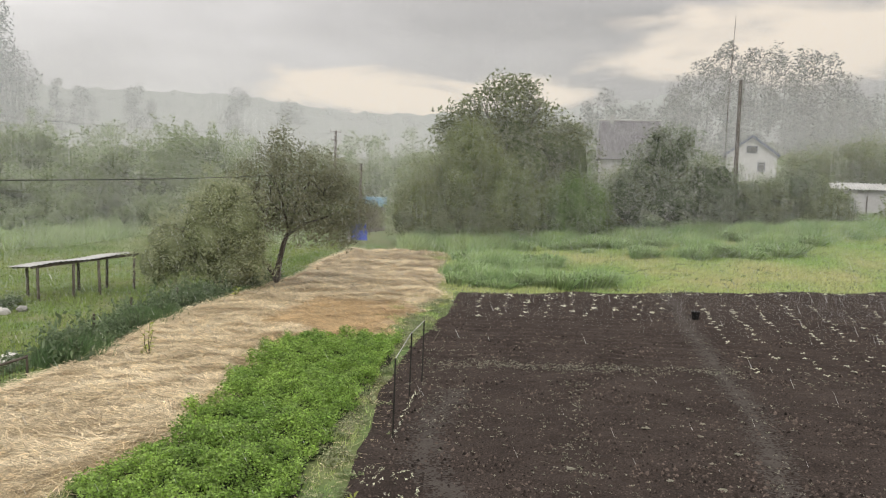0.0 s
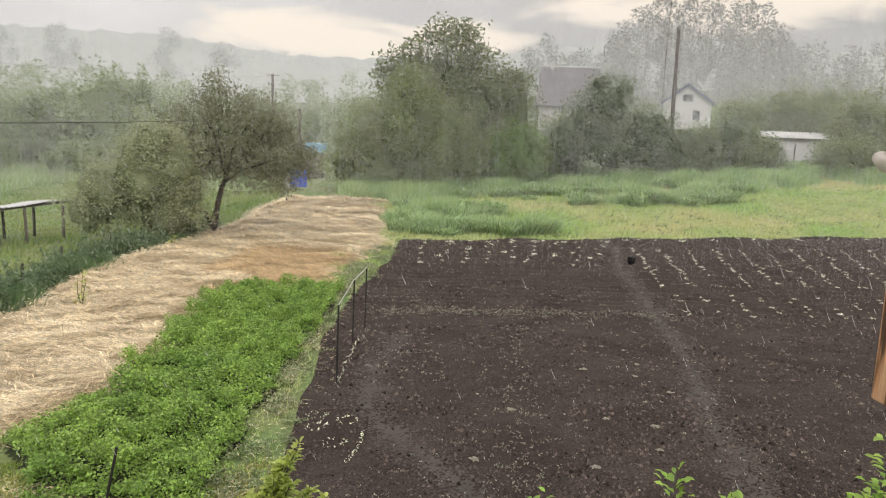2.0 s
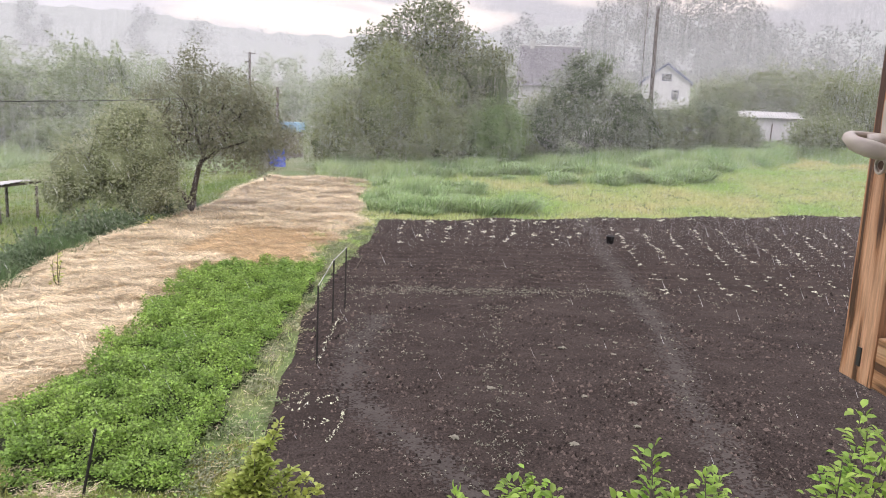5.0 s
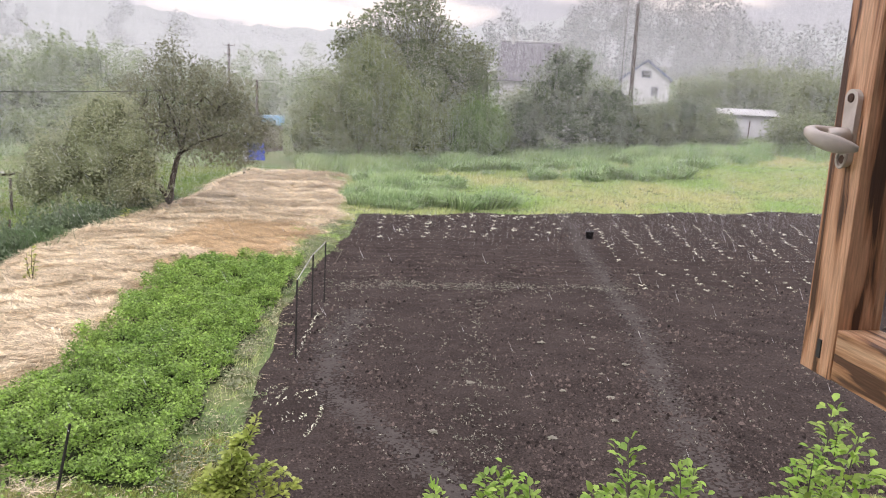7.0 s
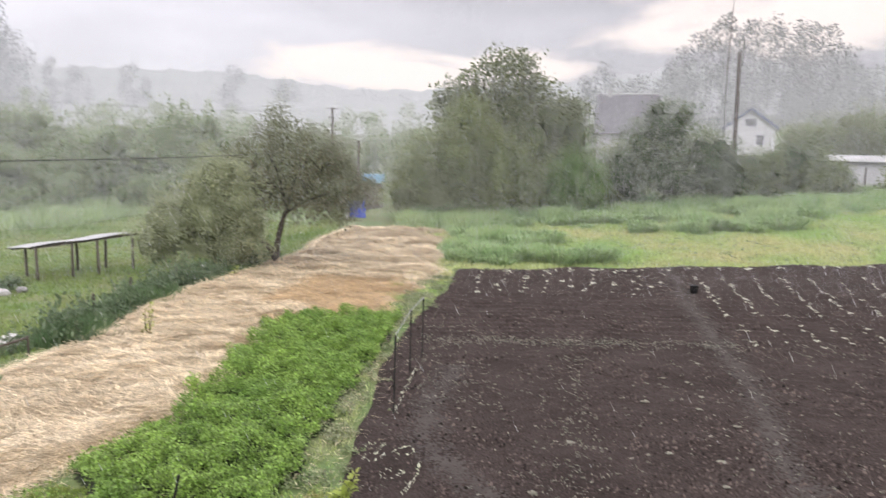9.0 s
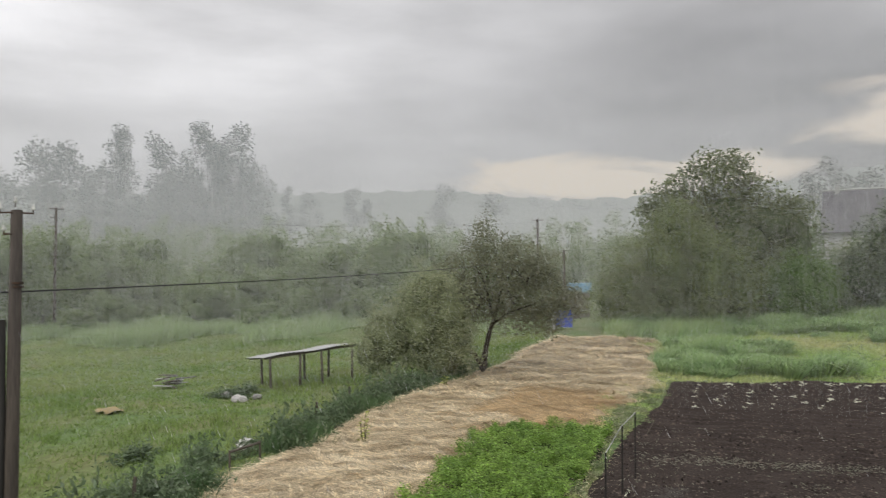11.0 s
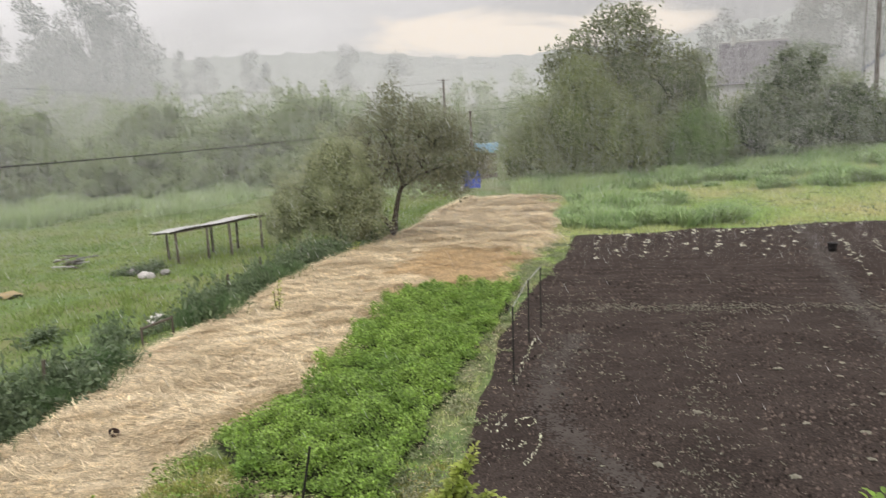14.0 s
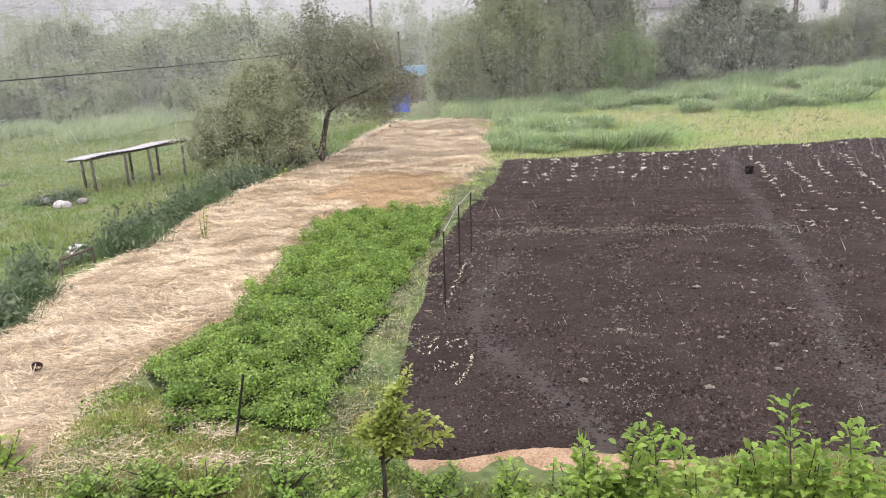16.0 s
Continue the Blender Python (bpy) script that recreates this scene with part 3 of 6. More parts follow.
def build_grass():
    rng = np.random.default_rng(7)

    def lay(name, x, y, height, width, mat, label, per=4, spread=0.09, wind=0.12):
        x, y = x.repeat(per), y.repeat(per)
        x, y = x + rng.normal(0, spread, len(x)), y + rng.normal(0, spread, len(x))
        height = np.broadcast_to(height, (len(x) // per,)).repeat(per)
        z = ground_z(x, y) - 0.03 + (np.maximum(straw_height(x, y) - 0.02, 0) if name == "verge_grass" else 0) * in_straw(x, y)
        v, f = tri_blades(rng, x, y, z, height, width + 0.0005 * np.hypot(x, y), 0.4, wind)
        stuff(name, v, f, mat, label, "grass")

    # meadow below the garden
    r = 9 + 68 * rng.uniform(0, 1, 42000) ** 0.8
    a = np.radians(rng.uniform(8, 66, 42000))
    x, y = -np.sin(a) * r, np.cos(a) * r
    k = x < straw_left(y) - 0.6
    x, y = x[k], y[k]
    lay("meadow_grass", x, y, 0.10 + 0.24 * smooth01(0.7 * vnoise(x, y, 4.5, 41) + 0.5 * vnoise(x, y, 1.4, 40) + 0.1), 0.007, M_BLADE, "wet mown meadow grass with longer tufts", 4, 0.12)
    # pale tall weeds at the foot of the bank
    r = rng.uniform(54, 67, 5200)
    a = np.radians(rng.uniform(8, 50, 5200))
    x, y = -np.sin(a) * r, np.cos(a) * r
    k = vnoise(x, y, 4.0, 39) + 0.12 * (r - 58) > 0
    lay("bank_grass", x[k], y[k], 0.5 + 0.7 * smooth01(vnoise(x[k], y[k], 2.2, 38) + 0.3), 0.03, M_BLADE_BANK, "pale tall weeds at the foot of the bank", 6, 0.3, 0.2)
    # grass strip behind the field
    x, y = scatter(rng, 76000, -3, 48, 32, 62, in_far_grass)
    def lump(cx, cy, rx, ry):
        return np.exp(-np.hypot((x - cx) / rx, (y - cy) / ry) ** 2)
    lush = 0.8 * smooth01((6.0 - x + 1.5 * vnoise(x, y, 2.0, 49)) / 2.5) * smooth01((y - 34.5) / 2)
    tall = 0.3 * lush + 0.9 * lump(2.2, 35.6, 2.0, 1.0) + 0.9 * lump(6.0, 35.9, 1.8, 0.9) + 0.8 * lump(3.4, 41.5, 1.3, 1.6) + lump(15.6, 45.0, 2.4, 1.5) + 0.7 * lump(19.5, 46.5, 2.0, 1.0) \
        + 0.35 * vnoise(x, y * 1.6, 3.2, 42) + 0.8 * smooth01((y - 45.5 - 1.5 * vnoise(x, y, 5, 50)) / 5)
    tall = np.clip(tall * (0.75 + 0.9 * vnoise(x, y, 1.0, 57) + 0.3 * vnoise(x, y, 0.45, 58)), 0, 1)
    k = rng.uniform(0, 1, len(x)) < 0.55 + 0.45 * tall
    short, high = k & (tall < 0.42), k & (tall >= 0.42)
    lay("field_grass", x[short], y[short], 0.10 + 0.24 * tall[short] + 0.08 * smooth01(vnoise(x[short], y[short], 0.7, 36)), 0.008, M_BLADE_PALE, "short yellowish green field grass", 6, 0.14, 0.3)
    lay("tall_grass", x[high], y[high], 0.15 + 0.85 * tall[high] ** 1.3, 0.018, M_BLADE_TALL, "tall wind-bent grass in blue-green clumps", 7, 0.14, 0.3)

    # weedy clumps on the verge
    x, y = scatter(rng, 26000, -3.2, 1.0, 9, 31, lambda x, y: (x > -2.45 + 1.05 * smooth01((y - 9.5) / 14)) & (x < soil_left(y) + 0.2 + 0.4 * vnoise(x, y, 0.5, 48)))
    keep = vnoise(x, y, 0.45, 47) + 0.3 * vnoise(x, y, 1.3, 35) > -0.15
    c = np.stack([x[keep], y[keep], ground_z(x[keep], y[keep]) + 0.05], -1).repeat(4, 0)
    v, f = leaf_quads(rng, c + rng.normal(0, 0.05, c.shape) * (1, 1, 0.5), 0.07, 0.0, 0.4)
    stuff("verge_weeds", v, f, M_VERGE, "grey-green weeds along the edge of the soil", "weeds")

    # verge between bed and soil, and the lawn below the window
    def verge(x, y):
        return (y > 4.5) & (y < 34) & ~in_bed(x, y) & ~in_straw(x, y) & ~in_soil(x, y, -0.05) & (x > straw_left(y)) & (x < 9) & ~((y > 7.9) & (y < 8.6) & (x > -1) & (x < 2)) \
            & ((x < 1.5) | (y < 8.6))
    x, y = scatter(rng, 34000, -10, 9, 4.5, 34, verge)
    keep = rng.uniform(0, 1, len(x)) < 0.45 + 0.5 * vnoise(x, y, 0.8, 43)
    x, y = x[keep], y[keep]
    # thin grass that creeps into the straw's eastern border
    cy = rng.uniform(22.5, 50, 5200)
    cx = straw_right(cy) + 0.25 - np.abs(rng.normal(0, 0.55, len(cy)))
    k = vnoise(cx, cy, 0.9, 37) > -0.15
    x, y = np.concatenate([x, cx[k]]), np.concatenate([y, cy[k]])
    lay("verge_grass", x, y, 0.09 + 0.08 * smooth01(vnoise(x, y, 1.2, 44)), 0.005, M_BLADE_PALE, "thin pale grass on the verge of the bed", 5, 0.07)


    def lawn(x, y):
        return ~in_bed(x, y) & ~in_straw(x, y) & ~in_soil(x, y, -0.05) & ~((y > 7.9) & (y < 8.6) & (x > -1) & (x < 2))
    x, y = scatter(rng, 52000, -10.5, 8, 5.2, 10.6, lawn)
    keep = rng.uniform(0, 1, len(x)) < 0.6 + 0.6 * vnoise(x, y, 0.6, 45)
    x, y = x[keep], y[keep]
    lay("lawn_grass", x, y, 0.07 + 0.12 * smooth01(vnoise(x, y, 0.7, 46)), 0.005, M_BLADE_LAWN, "uneven yellowish lawn grass below the window", 4, 0.04)
    # weeds and dry stalks in the lawn
    x, y = scatter(rng, 9000, -10, 8, 5.4, 10.4, lambda x, y: lawn(x, y) & (vnoise(x, y, 0.55, 53) > 0.1))
    c = np.stack([x, y, ground_z(x, y) + 0.07], -1).repeat(5, 0)
    v, f = leaf_quads(rng, c + rng.normal(0, 0.05, c.shape), 0.06, 0.0, 0.5)
    stuff("lawn_weeds", v, f, M_CLOVER, "low leafy weeds growing through the lawn", "weeds")
    x, y = scatter(rng, 9000, -9, 1, 5.6, 10.2, lambda x, y: lawn(x, y) & (vnoise(x, y, 0.7, 54) + 0.5 * smooth01((-3.5 - x) / 3) > 0.35))
    a = rng.uniform(0, math.tau, len(x))
    L = rng.uniform(0.05, 0.2, len(x))
    c = np.stack([x, y, ground_z(x, y) + rng.uniform(0.0, 0.09, len(x))], -1)
    d = np.stack([np.cos(a) * L, np.sin(a) * L, rng.normal(0, 0.02, len(x))], -1)
    s = np.stack([-np.sin(a), np.cos(a), 0 * a], -1) * 0.0026
    stuff("dry_stalks", np.stack([c - s, c + s, c + d], 1).reshape(-1, 3), np.arange(3 * len(x)).reshape(-1, 3), M_STRAW, "scattered dry straw stalks on the lawn", "straw")
    # wisps of straw left on the lawn, and dead stalks along the verge
    cx = np.concatenate([rng.normal(q[0], q[2], q[4]) for q in ((-3.8, 9.0, 0.22, 0.1, 260), (-3.6, 8.3, 0.3, 0.12, 300), (-5.1, 8.5, 0.5, 0.3, 500), (-6.3, 7.9, 0.8, 0.35, 700), (-4.6, 9.5, 0.3, 0.2, 200), (-2.6, 8.3, 0.4, 0.15, 160))]
                        + [-1.95 + 0.5 * smooth01((np.linspace(9, 30, 1500) - 10) / 14) + rng.normal(0, 0.28, 1500)])
    cy = np.concatenate([rng.normal(q[1], q[3], q[4]) for q in ((-3.8, 9.0, 0.22, 0.1, 260), (-3.6, 8.3, 0.3, 0.12, 300), (-5.1, 8.5, 0.5, 0.3, 500), (-6.3, 7.9, 0.8, 0.35, 700), (-4.6, 9.5, 0.3, 0.2, 200), (-2.6, 8.3, 0.4, 0.15, 160))]
                        + [np.linspace(9, 30, 1500)])
    a = rng.normal(0.3, 0.8, len(cx))
    L = rng.uniform(0.08, 0.3, len(cx))
    c = np.stack([cx, cy, ground_z(cx, cy) + rng.uniform(0.02, 0.15, len(cx))], -1)
    d = np.stack([np.cos(a) * L, np.sin(a) * L, rng.normal(0, 0.03, len(cx))], -1)
    s = np.stack([-np.sin(a), np.cos(a), 0 * a], -1) * 0.004
    stuff("straw_wisps", np.stack([c - s, c + s, c + d], 1).reshape(-1, 3), np.arange(3 * len(cx)).reshape(-1, 3), M_STRAW, "thin wisps of straw lying in the grass", "straw")
    # tall grass among the weeds along the straw
    y = rng.uniform(9, 36, 9000)
    x = straw_left(y) - 0.6 + rng.normal(0, 0.4, len(y))
    k = (vnoise(x * 0.5, y, 1.1, 55) > -0.25) & ((y < 15.2) | (y > 18.6) | (x < straw_left(y) - 1.4))
    lay("edge_grass", x[k], y[k], 0.2 + 0.36 * smooth01(vnoise(x[k], y[k], 1.3, 56) + 0.3), 0.006, M_BLADE_EDGE, "long dark grass along the edge of the straw", 5, 0.1, 0.2)


build_grass()


def build_tussocks():
    """Domed tufts of long grass that hang over at their tips."""
    rng = np.random.default_rng(21)
    kinds = []
    for k in range(6):
        n = 230
        a = rng.uniform(0, math.tau, n)
        r = 0.34 * np.sqrt(rng.uniform(0, 1, n))
        foot = np.stack([np.cos(a) * r, np.sin(a) * r, 0 * a], -1)
        out = np.stack([np.cos(a) + 0.5, np.sin(a), 0 * a], -1) * (0.12 + 0.9 * r)[:, None] * rng.uniform(0.6, 1.3, (n, 1))
        tall = rng.uniform(0.42, 0.8, n) * (1 - 0.5 * r)
        mid = foot + out * 0.45 + np.stack([0 * a, 0 * a, tall * 0.85], -1)
        tip = foot + out * 1.25 + np.stack([0 * a, 0 * a, tall * rng.uniform(0.6, 1.0, n)], -1)
        b = rng.uniform(0, math.tau, n)
        s = np.stack([np.cos(b), np.sin(b), 0 * b], -1) * 0.017
        v = np.stack([foot - s, foot + s, mid + s, mid - s, tip], 1).reshape(-1, 3)
        f = np.array([(0, 1, 2), (0, 2, 3), (3, 2, 4)])[None] + 5 * np.arange(n)[:, None, None]
        kinds.append(mesh_from("grass_tussock", v, f.reshape(-1, 3), M_BLADE_TALL))
    for cx, cy, sx, sy, n in ((5.6, 34.9, 1.3, 0.35, 12), (2.0, 36.0, 0.9, 0.5, 9), (4.2, 41.0, 0.9, 1.2, 10), (2.0, 40.5, 0.6, 2.2, 10), (15.0, 43.6, 1.9, 0.7, 16), (18.6, 44.6, 1.4, 0.6, 9), (9.5, 48.6, 3.0, 0.9, 16), (20, 48.6, 4.0, 0.8, 16)):
        for _ in range(n):
            x, y = cx + rng.normal(0, sx), cy + rng.normal(0, sy)
            if y < soil_far(x) + 0.5 or x < straw_right(y) + 0.5:
                continue
            ob = new("grass_tussock", kinds[rng.integers(6)])
            s = rng.uniform(0.8, 1.5)
            ob.matrix_world = pose(x, y, gz(x, y) - 0.03, 0, 0, rng.uniform(-50, 50)) @ Matrix.Diagonal((s * 1.25, s, s * rng.uniform(0.6, 1.0), 1))
            tagged(ob, "tuft of long wet grass bent over by rain", "grass", "grass tussocks")


build_tussocks()


def build_clods():
    rng = np.random.default_rng(8)
    base = np.array([(1, 0, -0.3), (0, 1, -0.3), (-1, 0, -0.3), (0, -1, -0.3), (0.2, 0.1, 1.3)], float)
    tri = np.array([(0, 1, 4), (1, 2, 4), (2, 3, 4), (3, 0, 4)])
    y = 8.6 + 25 * rng.uniform(0, 1, 60000) ** 1.4
    x = -1.6 + rng.uniform(0, 1, len(y)) * (8 + y * 0.85)
    k = in_soil(x, y, 0.05) & ~on_path(x, y)
    x, y = x[k], y[k]
    n = len(x)
    size = np.minimum(0.009 + rng.exponential(0.009, n), 0.034) * (0.75 + 0.5 * smooth01(vnoise(x, y, 0.9, 19) + 0.4)) * (0.8 + y / 45)
    jit = base[None] * size[:, None, None] * rng.uniform(0.6, 1.3, (n, 5, 1))
    a = rng.uniform(0, math.tau, n)
    ca, sa = np.cos(a)[:, None], np.sin(a)[:, None]
    rx, ry = jit[..., 0] * ca - jit[..., 1] * sa, jit[..., 0] * sa + jit[..., 1] * ca
    c = np.stack([x, y, ground_z(x, y) + soil_height(x, y) + size * 0.3], -1)
    v = np.stack([rx, ry, jit[..., 2] * 0.75], -1) + c[:, None]
    f = (tri[None] + 5 * np.arange(n)[:, None, None]).reshape(-1, 3)
    stuff("soil_clods", v.reshape(-1, 3), f, M_CLOD, "small crumbled clods of dark soil", "soil")


build_clods()


def build_seedlings():
    """Cabbage seedlings in rows: a few leaves each, limp in the rain."""
    rng = np.random.default_rng(9)
    kinds = []
    for k in range(5):
        n = 3 + k % 3
        a = np.arange(n) * math.tau / n + rng.uniform(0, 1, n)
        L = rng.uniform(0.08, 0.19, n)
        verts, faces = [Vector((0, 0, 0.01))], []
        for i in range(n):
            d = Vector((math.cos(a[i]), math.sin(a[i]), 0))
            s = Vector((-d.y, d.x, 0))
            w = L[i] * 0.24
            z = rng.uniform(0.03, 0.11)
            b = len(verts)
            verts += [d * L[i] * 0.5 + s * w + Vector((0, 0, z)), d * L[i] + Vector((0, 0, z * 0.5)), d * L[i] * 0.5 - s * w + Vector((0, 0, z)),
                      d * L[i] * 0.45 + Vector((0, 0, z * 0.7))]
            faces += [(0, b, b + 3), (b, b + 1, b + 3), (b + 1, b + 2, b + 3), (b + 2, 0, b + 3)]
        kinds.append(mesh_from("seedling", [tuple(v) for v in verts], faces, M_SEEDLING))

    def plant(x, y, size=1.0):
        if not in_soil(np.array([x]), np.array([y]), 0.1)[0]:
            return
        ob = new("seedling", kinds[rng.integers(5)])
        z = gz(x, y) + float(soil_height(np.array([x]), np.array([y]))[0]) - 0.01
        ob.matrix_world = pose(x, y, z, 0, 0, rng.uniform(0, 360)) @ Matrix.Scale(rng.uniform(0.5, 0.95) * size, 4)
        tagged(ob, "limp pale green cabbage seedling in wet soil", "seedling", "planted seedlings")
    # short rows behind the raked strip
    for i in range(9):
        x0, x1 = 1.3 + 0.83 * i, 1.7 + 1.0 * i
        for j in range(8):
            y = 27.3 + 0.72 * j + rng.normal(0, 0.14)
            if rng.uniform() < 0.88:
                plant(x0 + (x1 - x0) * j / 7.5 + rng.normal(0, 0.09), y, rng.uniform(0.7, 1.35))
    # long rows east of the path, in two blocks
    for i in range(12):
        for y in list(np.arange(19.9, 22.7, 0.48)) + list(np.arange(23.7, 30.6, 0.36)):
            y = y + rng.normal(0, 0.09)
            if rng.uniform() < 0.85:
                plant(8.5 + 0.92 * i + (0.186 + 0.022 * i) * (y - 19.9) + rng.normal(0, 0.07), y, 0.82)
    # larger plants along the far edge
    for x in np.arange(2.5, 25, 0.8):
        plant(x + rng.normal(0, 0.3), 31.9 + 0.05 * x + rng.normal(0, 0.2), 1.25)


build_seedlings()


def build_weeds():
    rng = np.random.default_rng(10)
    n = 850
    band = rng.uniform(9, 18.5, 330)
    x = np.concatenate([rng.uniform(-0.5, 8, n), rng.uniform(-1.2, 15, 1500), 2.0 + 0.16 * (band - 10) + rng.normal(0, 0.25, 330), rng.uniform(-0.7, 1.2, 260), rng.normal(8.8, 2.4, 120)])
    y = np.concatenate([rng.normal(19.85, 0.24, n), 9 + 15 * rng.uniform(0, 1, 1500) ** 1.2, band, rng.uniform(14, 22, 260), rng.normal(19.3, 0.5, 120)])
    thin = rng.uniform(0, 1, len(x)) < 0.7 + 0.5 * vnoise(x, y, 1.6, 20)
    x, y = x[thin], y[thin]
    k = in_soil(x, y, 0.1)
    x, y = x[k], y[k]
    per = 6
    c = np.stack([x, y, ground_z(x, y) + soil_height(x, y) + 0.02], -1).repeat(per, 0)
    s = rng.uniform(0.25, 1.0, len(x)).repeat(per)
    c = c + rng.normal(0, 0.045, c.shape) * s[:, None] * (1, 1, 0.3)
    v, f = leaf_quads(rng, c, 0.038, 0.0, 0.45)
    stuff("field_weeds", v, f, M_WEED, "sparse small grey-green weeds sprouting from the soil", "weeds")


build_weeds()


def build_sprouts():
    """Pale onion sprouts in a line by the stakes, in an arc and in rings; leafy rosettes near the path."""
    rng = np.random.default_rng(11)
    pts = [(-0.6 - 0.3 * u + rng.normal(0, 0.02), 17.0 - 3.1 * u) for u in np.linspace(0, 1, 46)]
    pts += [(-0.32 - 0.22 * u * u, 11.6 - 1.05 * u) for u in np.linspace(0, 1, 26)]
    for cx, cy in ((-1.1, 12.3), (-0.6, 12.05), (-1.1, 11.8), (-0.75, 11.2)):
        pts += [(cx + 0.17 * math.cos(a) + rng.normal(0, 0.02), cy + 0.15 * math.sin(a)) for a in np.linspace(0, math.tau, 14)]
    p = np.array(pts).repeat(3, 0)
    x, y = p[:, 0], p[:, 1]
    v, f = leaf_quads(rng, np.stack([x, y, ground_z(x, y) + soil_height(x, y) + 0.02], -1) + rng.normal(0, 0.015, (len(x), 3)), 0.042, -0.3, 0.38)
    stuff("onion_sprouts", v, f, M_SEEDLING, "pale onion sprouts set in a line and in rings", "sprouts")
    for x, y in ((4.7, 11.9), (5.2, 14.5), (5.6, 13.6), (4.4, 10.9), (5.1, 16.7), (5.6, 16.5), (4.9, 13.0), (3.9, 12.2), (5.5, 15.3), (4.2, 14.9), (6.3, 17.9), (2.3, 12.6), (1.4, 10.6), (3.2, 10.3)):
        o = new("rosette", ROSETTE)
        o.matrix_world = pose(x, y, gz(x, y) + float(soil_height(np.array([x]), np.array([y]))[0]), 0, 0, rng.uniform(0, 360)) @ Matrix.Scale(rng.uniform(0.45, 0.8), 4)
        tagged(o, "small pale leaf rosette on the soil", "plant", "rosettes near the path")


def rosette_mesh():
    v, f = [(0, 0, 0.015)], []
    for k in range(14):
        a, L, z = k * 2.4, 0.06 + 0.007 * k, 0.03 + 0.01 * (k % 3)
        d, s = Vector((math.cos(a), math.sin(a), 0)), Vector((-math.sin(a), math.cos(a), 0))
        b = len(v)
        v += [tuple(d * L * 0.6 + s * L * 0.25 + Vector((0, 0, z))), tuple(d * L + Vector((0, 0, z * 0.6))), tuple(d * L * 0.6 - s * L * 0.25 + Vector((0, 0, z)))]
        f += [(0, b, b + 1), (0, b + 1, b + 2)]
    return mesh_from("rosette", v, f, M_WEED)


ROSETTE = rosette_mesh()
build_sprouts()


# ---- trees and shrubs ----
def lumps(fine=2):
    """A unit sphere of triangles to be swollen into leaf masses."""
    bm = bmesh.new()
    bmesh.ops.create_icosphere(bm, subdivisions=fine, radius=1.0)
    bm.verts.ensure_lookup_table()
    v = np.array([tuple(q.co) for q in bm.verts])
    f = np.array([[q.index for q in p.verts] for p in bm.faces])
    bm.free()
    return v, f


LUMP_V, LUMP_F = lumps()


def swollen(rng, c, r, rough=0.2):
    """One uneven leaf mass: a sphere pushed in and out by a few waves."""
    k = rng.normal(0, 1, (9, 3)) * np.array([2.2] * 4 + [5.0] * 5)[:, None]
    ph = rng.uniform(0, math.tau, 9)
    w = np.sin(LUMP_V @ k.T + ph) @ np.array([0.5] * 4 + [0.35] * 5)
    return LUMP_V * (1 + rough * w + rng.normal(0, 0.07, len(w)))[:, None] * np.asarray(r) + np.asarray(c), LUMP_F


def crown_mesh(name, blobs, count, size, mat, seed, per=26, clump=0.45, slim=0.55, droop=0.25, fill=0.55, core=0.0, three=False):
    """Leaves in clumps over a set of rounded masses (cx, cy, cz, rx, ry, rz)."""
    rng = np.random.default_rng(seed)
    b = np.array(blobs, float)
    area = (b[:, 3] * b[:, 5]) ** 1.0
    n = max(count // per, 1)
    pick = rng.choice(len(b), n, p=area / area.sum())
    d = rng.normal(0, 1, (n, 3))
    d /= np.linalg.norm(d, axis=1)[:, None]
    rad = rng.uniform(fill ** 3, 1.12, n) ** (1 / 3)
    rad = rad * (1 + 0.16 * np.sin(d[:, 0] * 5 + pick) + 0.14 * np.sin(d[:, 2] * 7 + 2 * pick) + rng.normal(0, 0.05, n))
    c = b[pick, :3] + d * rad[:, None] * b[pick, 3:]
    c = c.repeat(per, 0)
    o = d.repeat(per, 0)
    c = c + rng.normal(0, clump, c.shape) * (1, 1, 0.75)
    c[:, 2] = np.maximum(c[:, 2], 0.05)
    if three:
        v, f = leaf_tris(rng, c, size, droop, slim * 1.6, o * 0.6)
    else:
        v, f = leaf_quads(rng, c, size, droop, slim, o * 0.6)
        f = np.concatenate([f[:, (0, 1, 2)], f[:, (0, 2, 3)]])
    # lumpy cores behind the leaves, coloured darker for the shade inside
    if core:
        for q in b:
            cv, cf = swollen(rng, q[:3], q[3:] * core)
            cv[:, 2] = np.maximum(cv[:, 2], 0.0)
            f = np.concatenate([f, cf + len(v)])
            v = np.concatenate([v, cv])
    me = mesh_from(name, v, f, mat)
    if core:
        me.materials.append(SHADED_INNER[mat.name])
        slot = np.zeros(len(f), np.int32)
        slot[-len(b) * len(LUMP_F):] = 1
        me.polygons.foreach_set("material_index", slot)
    return me


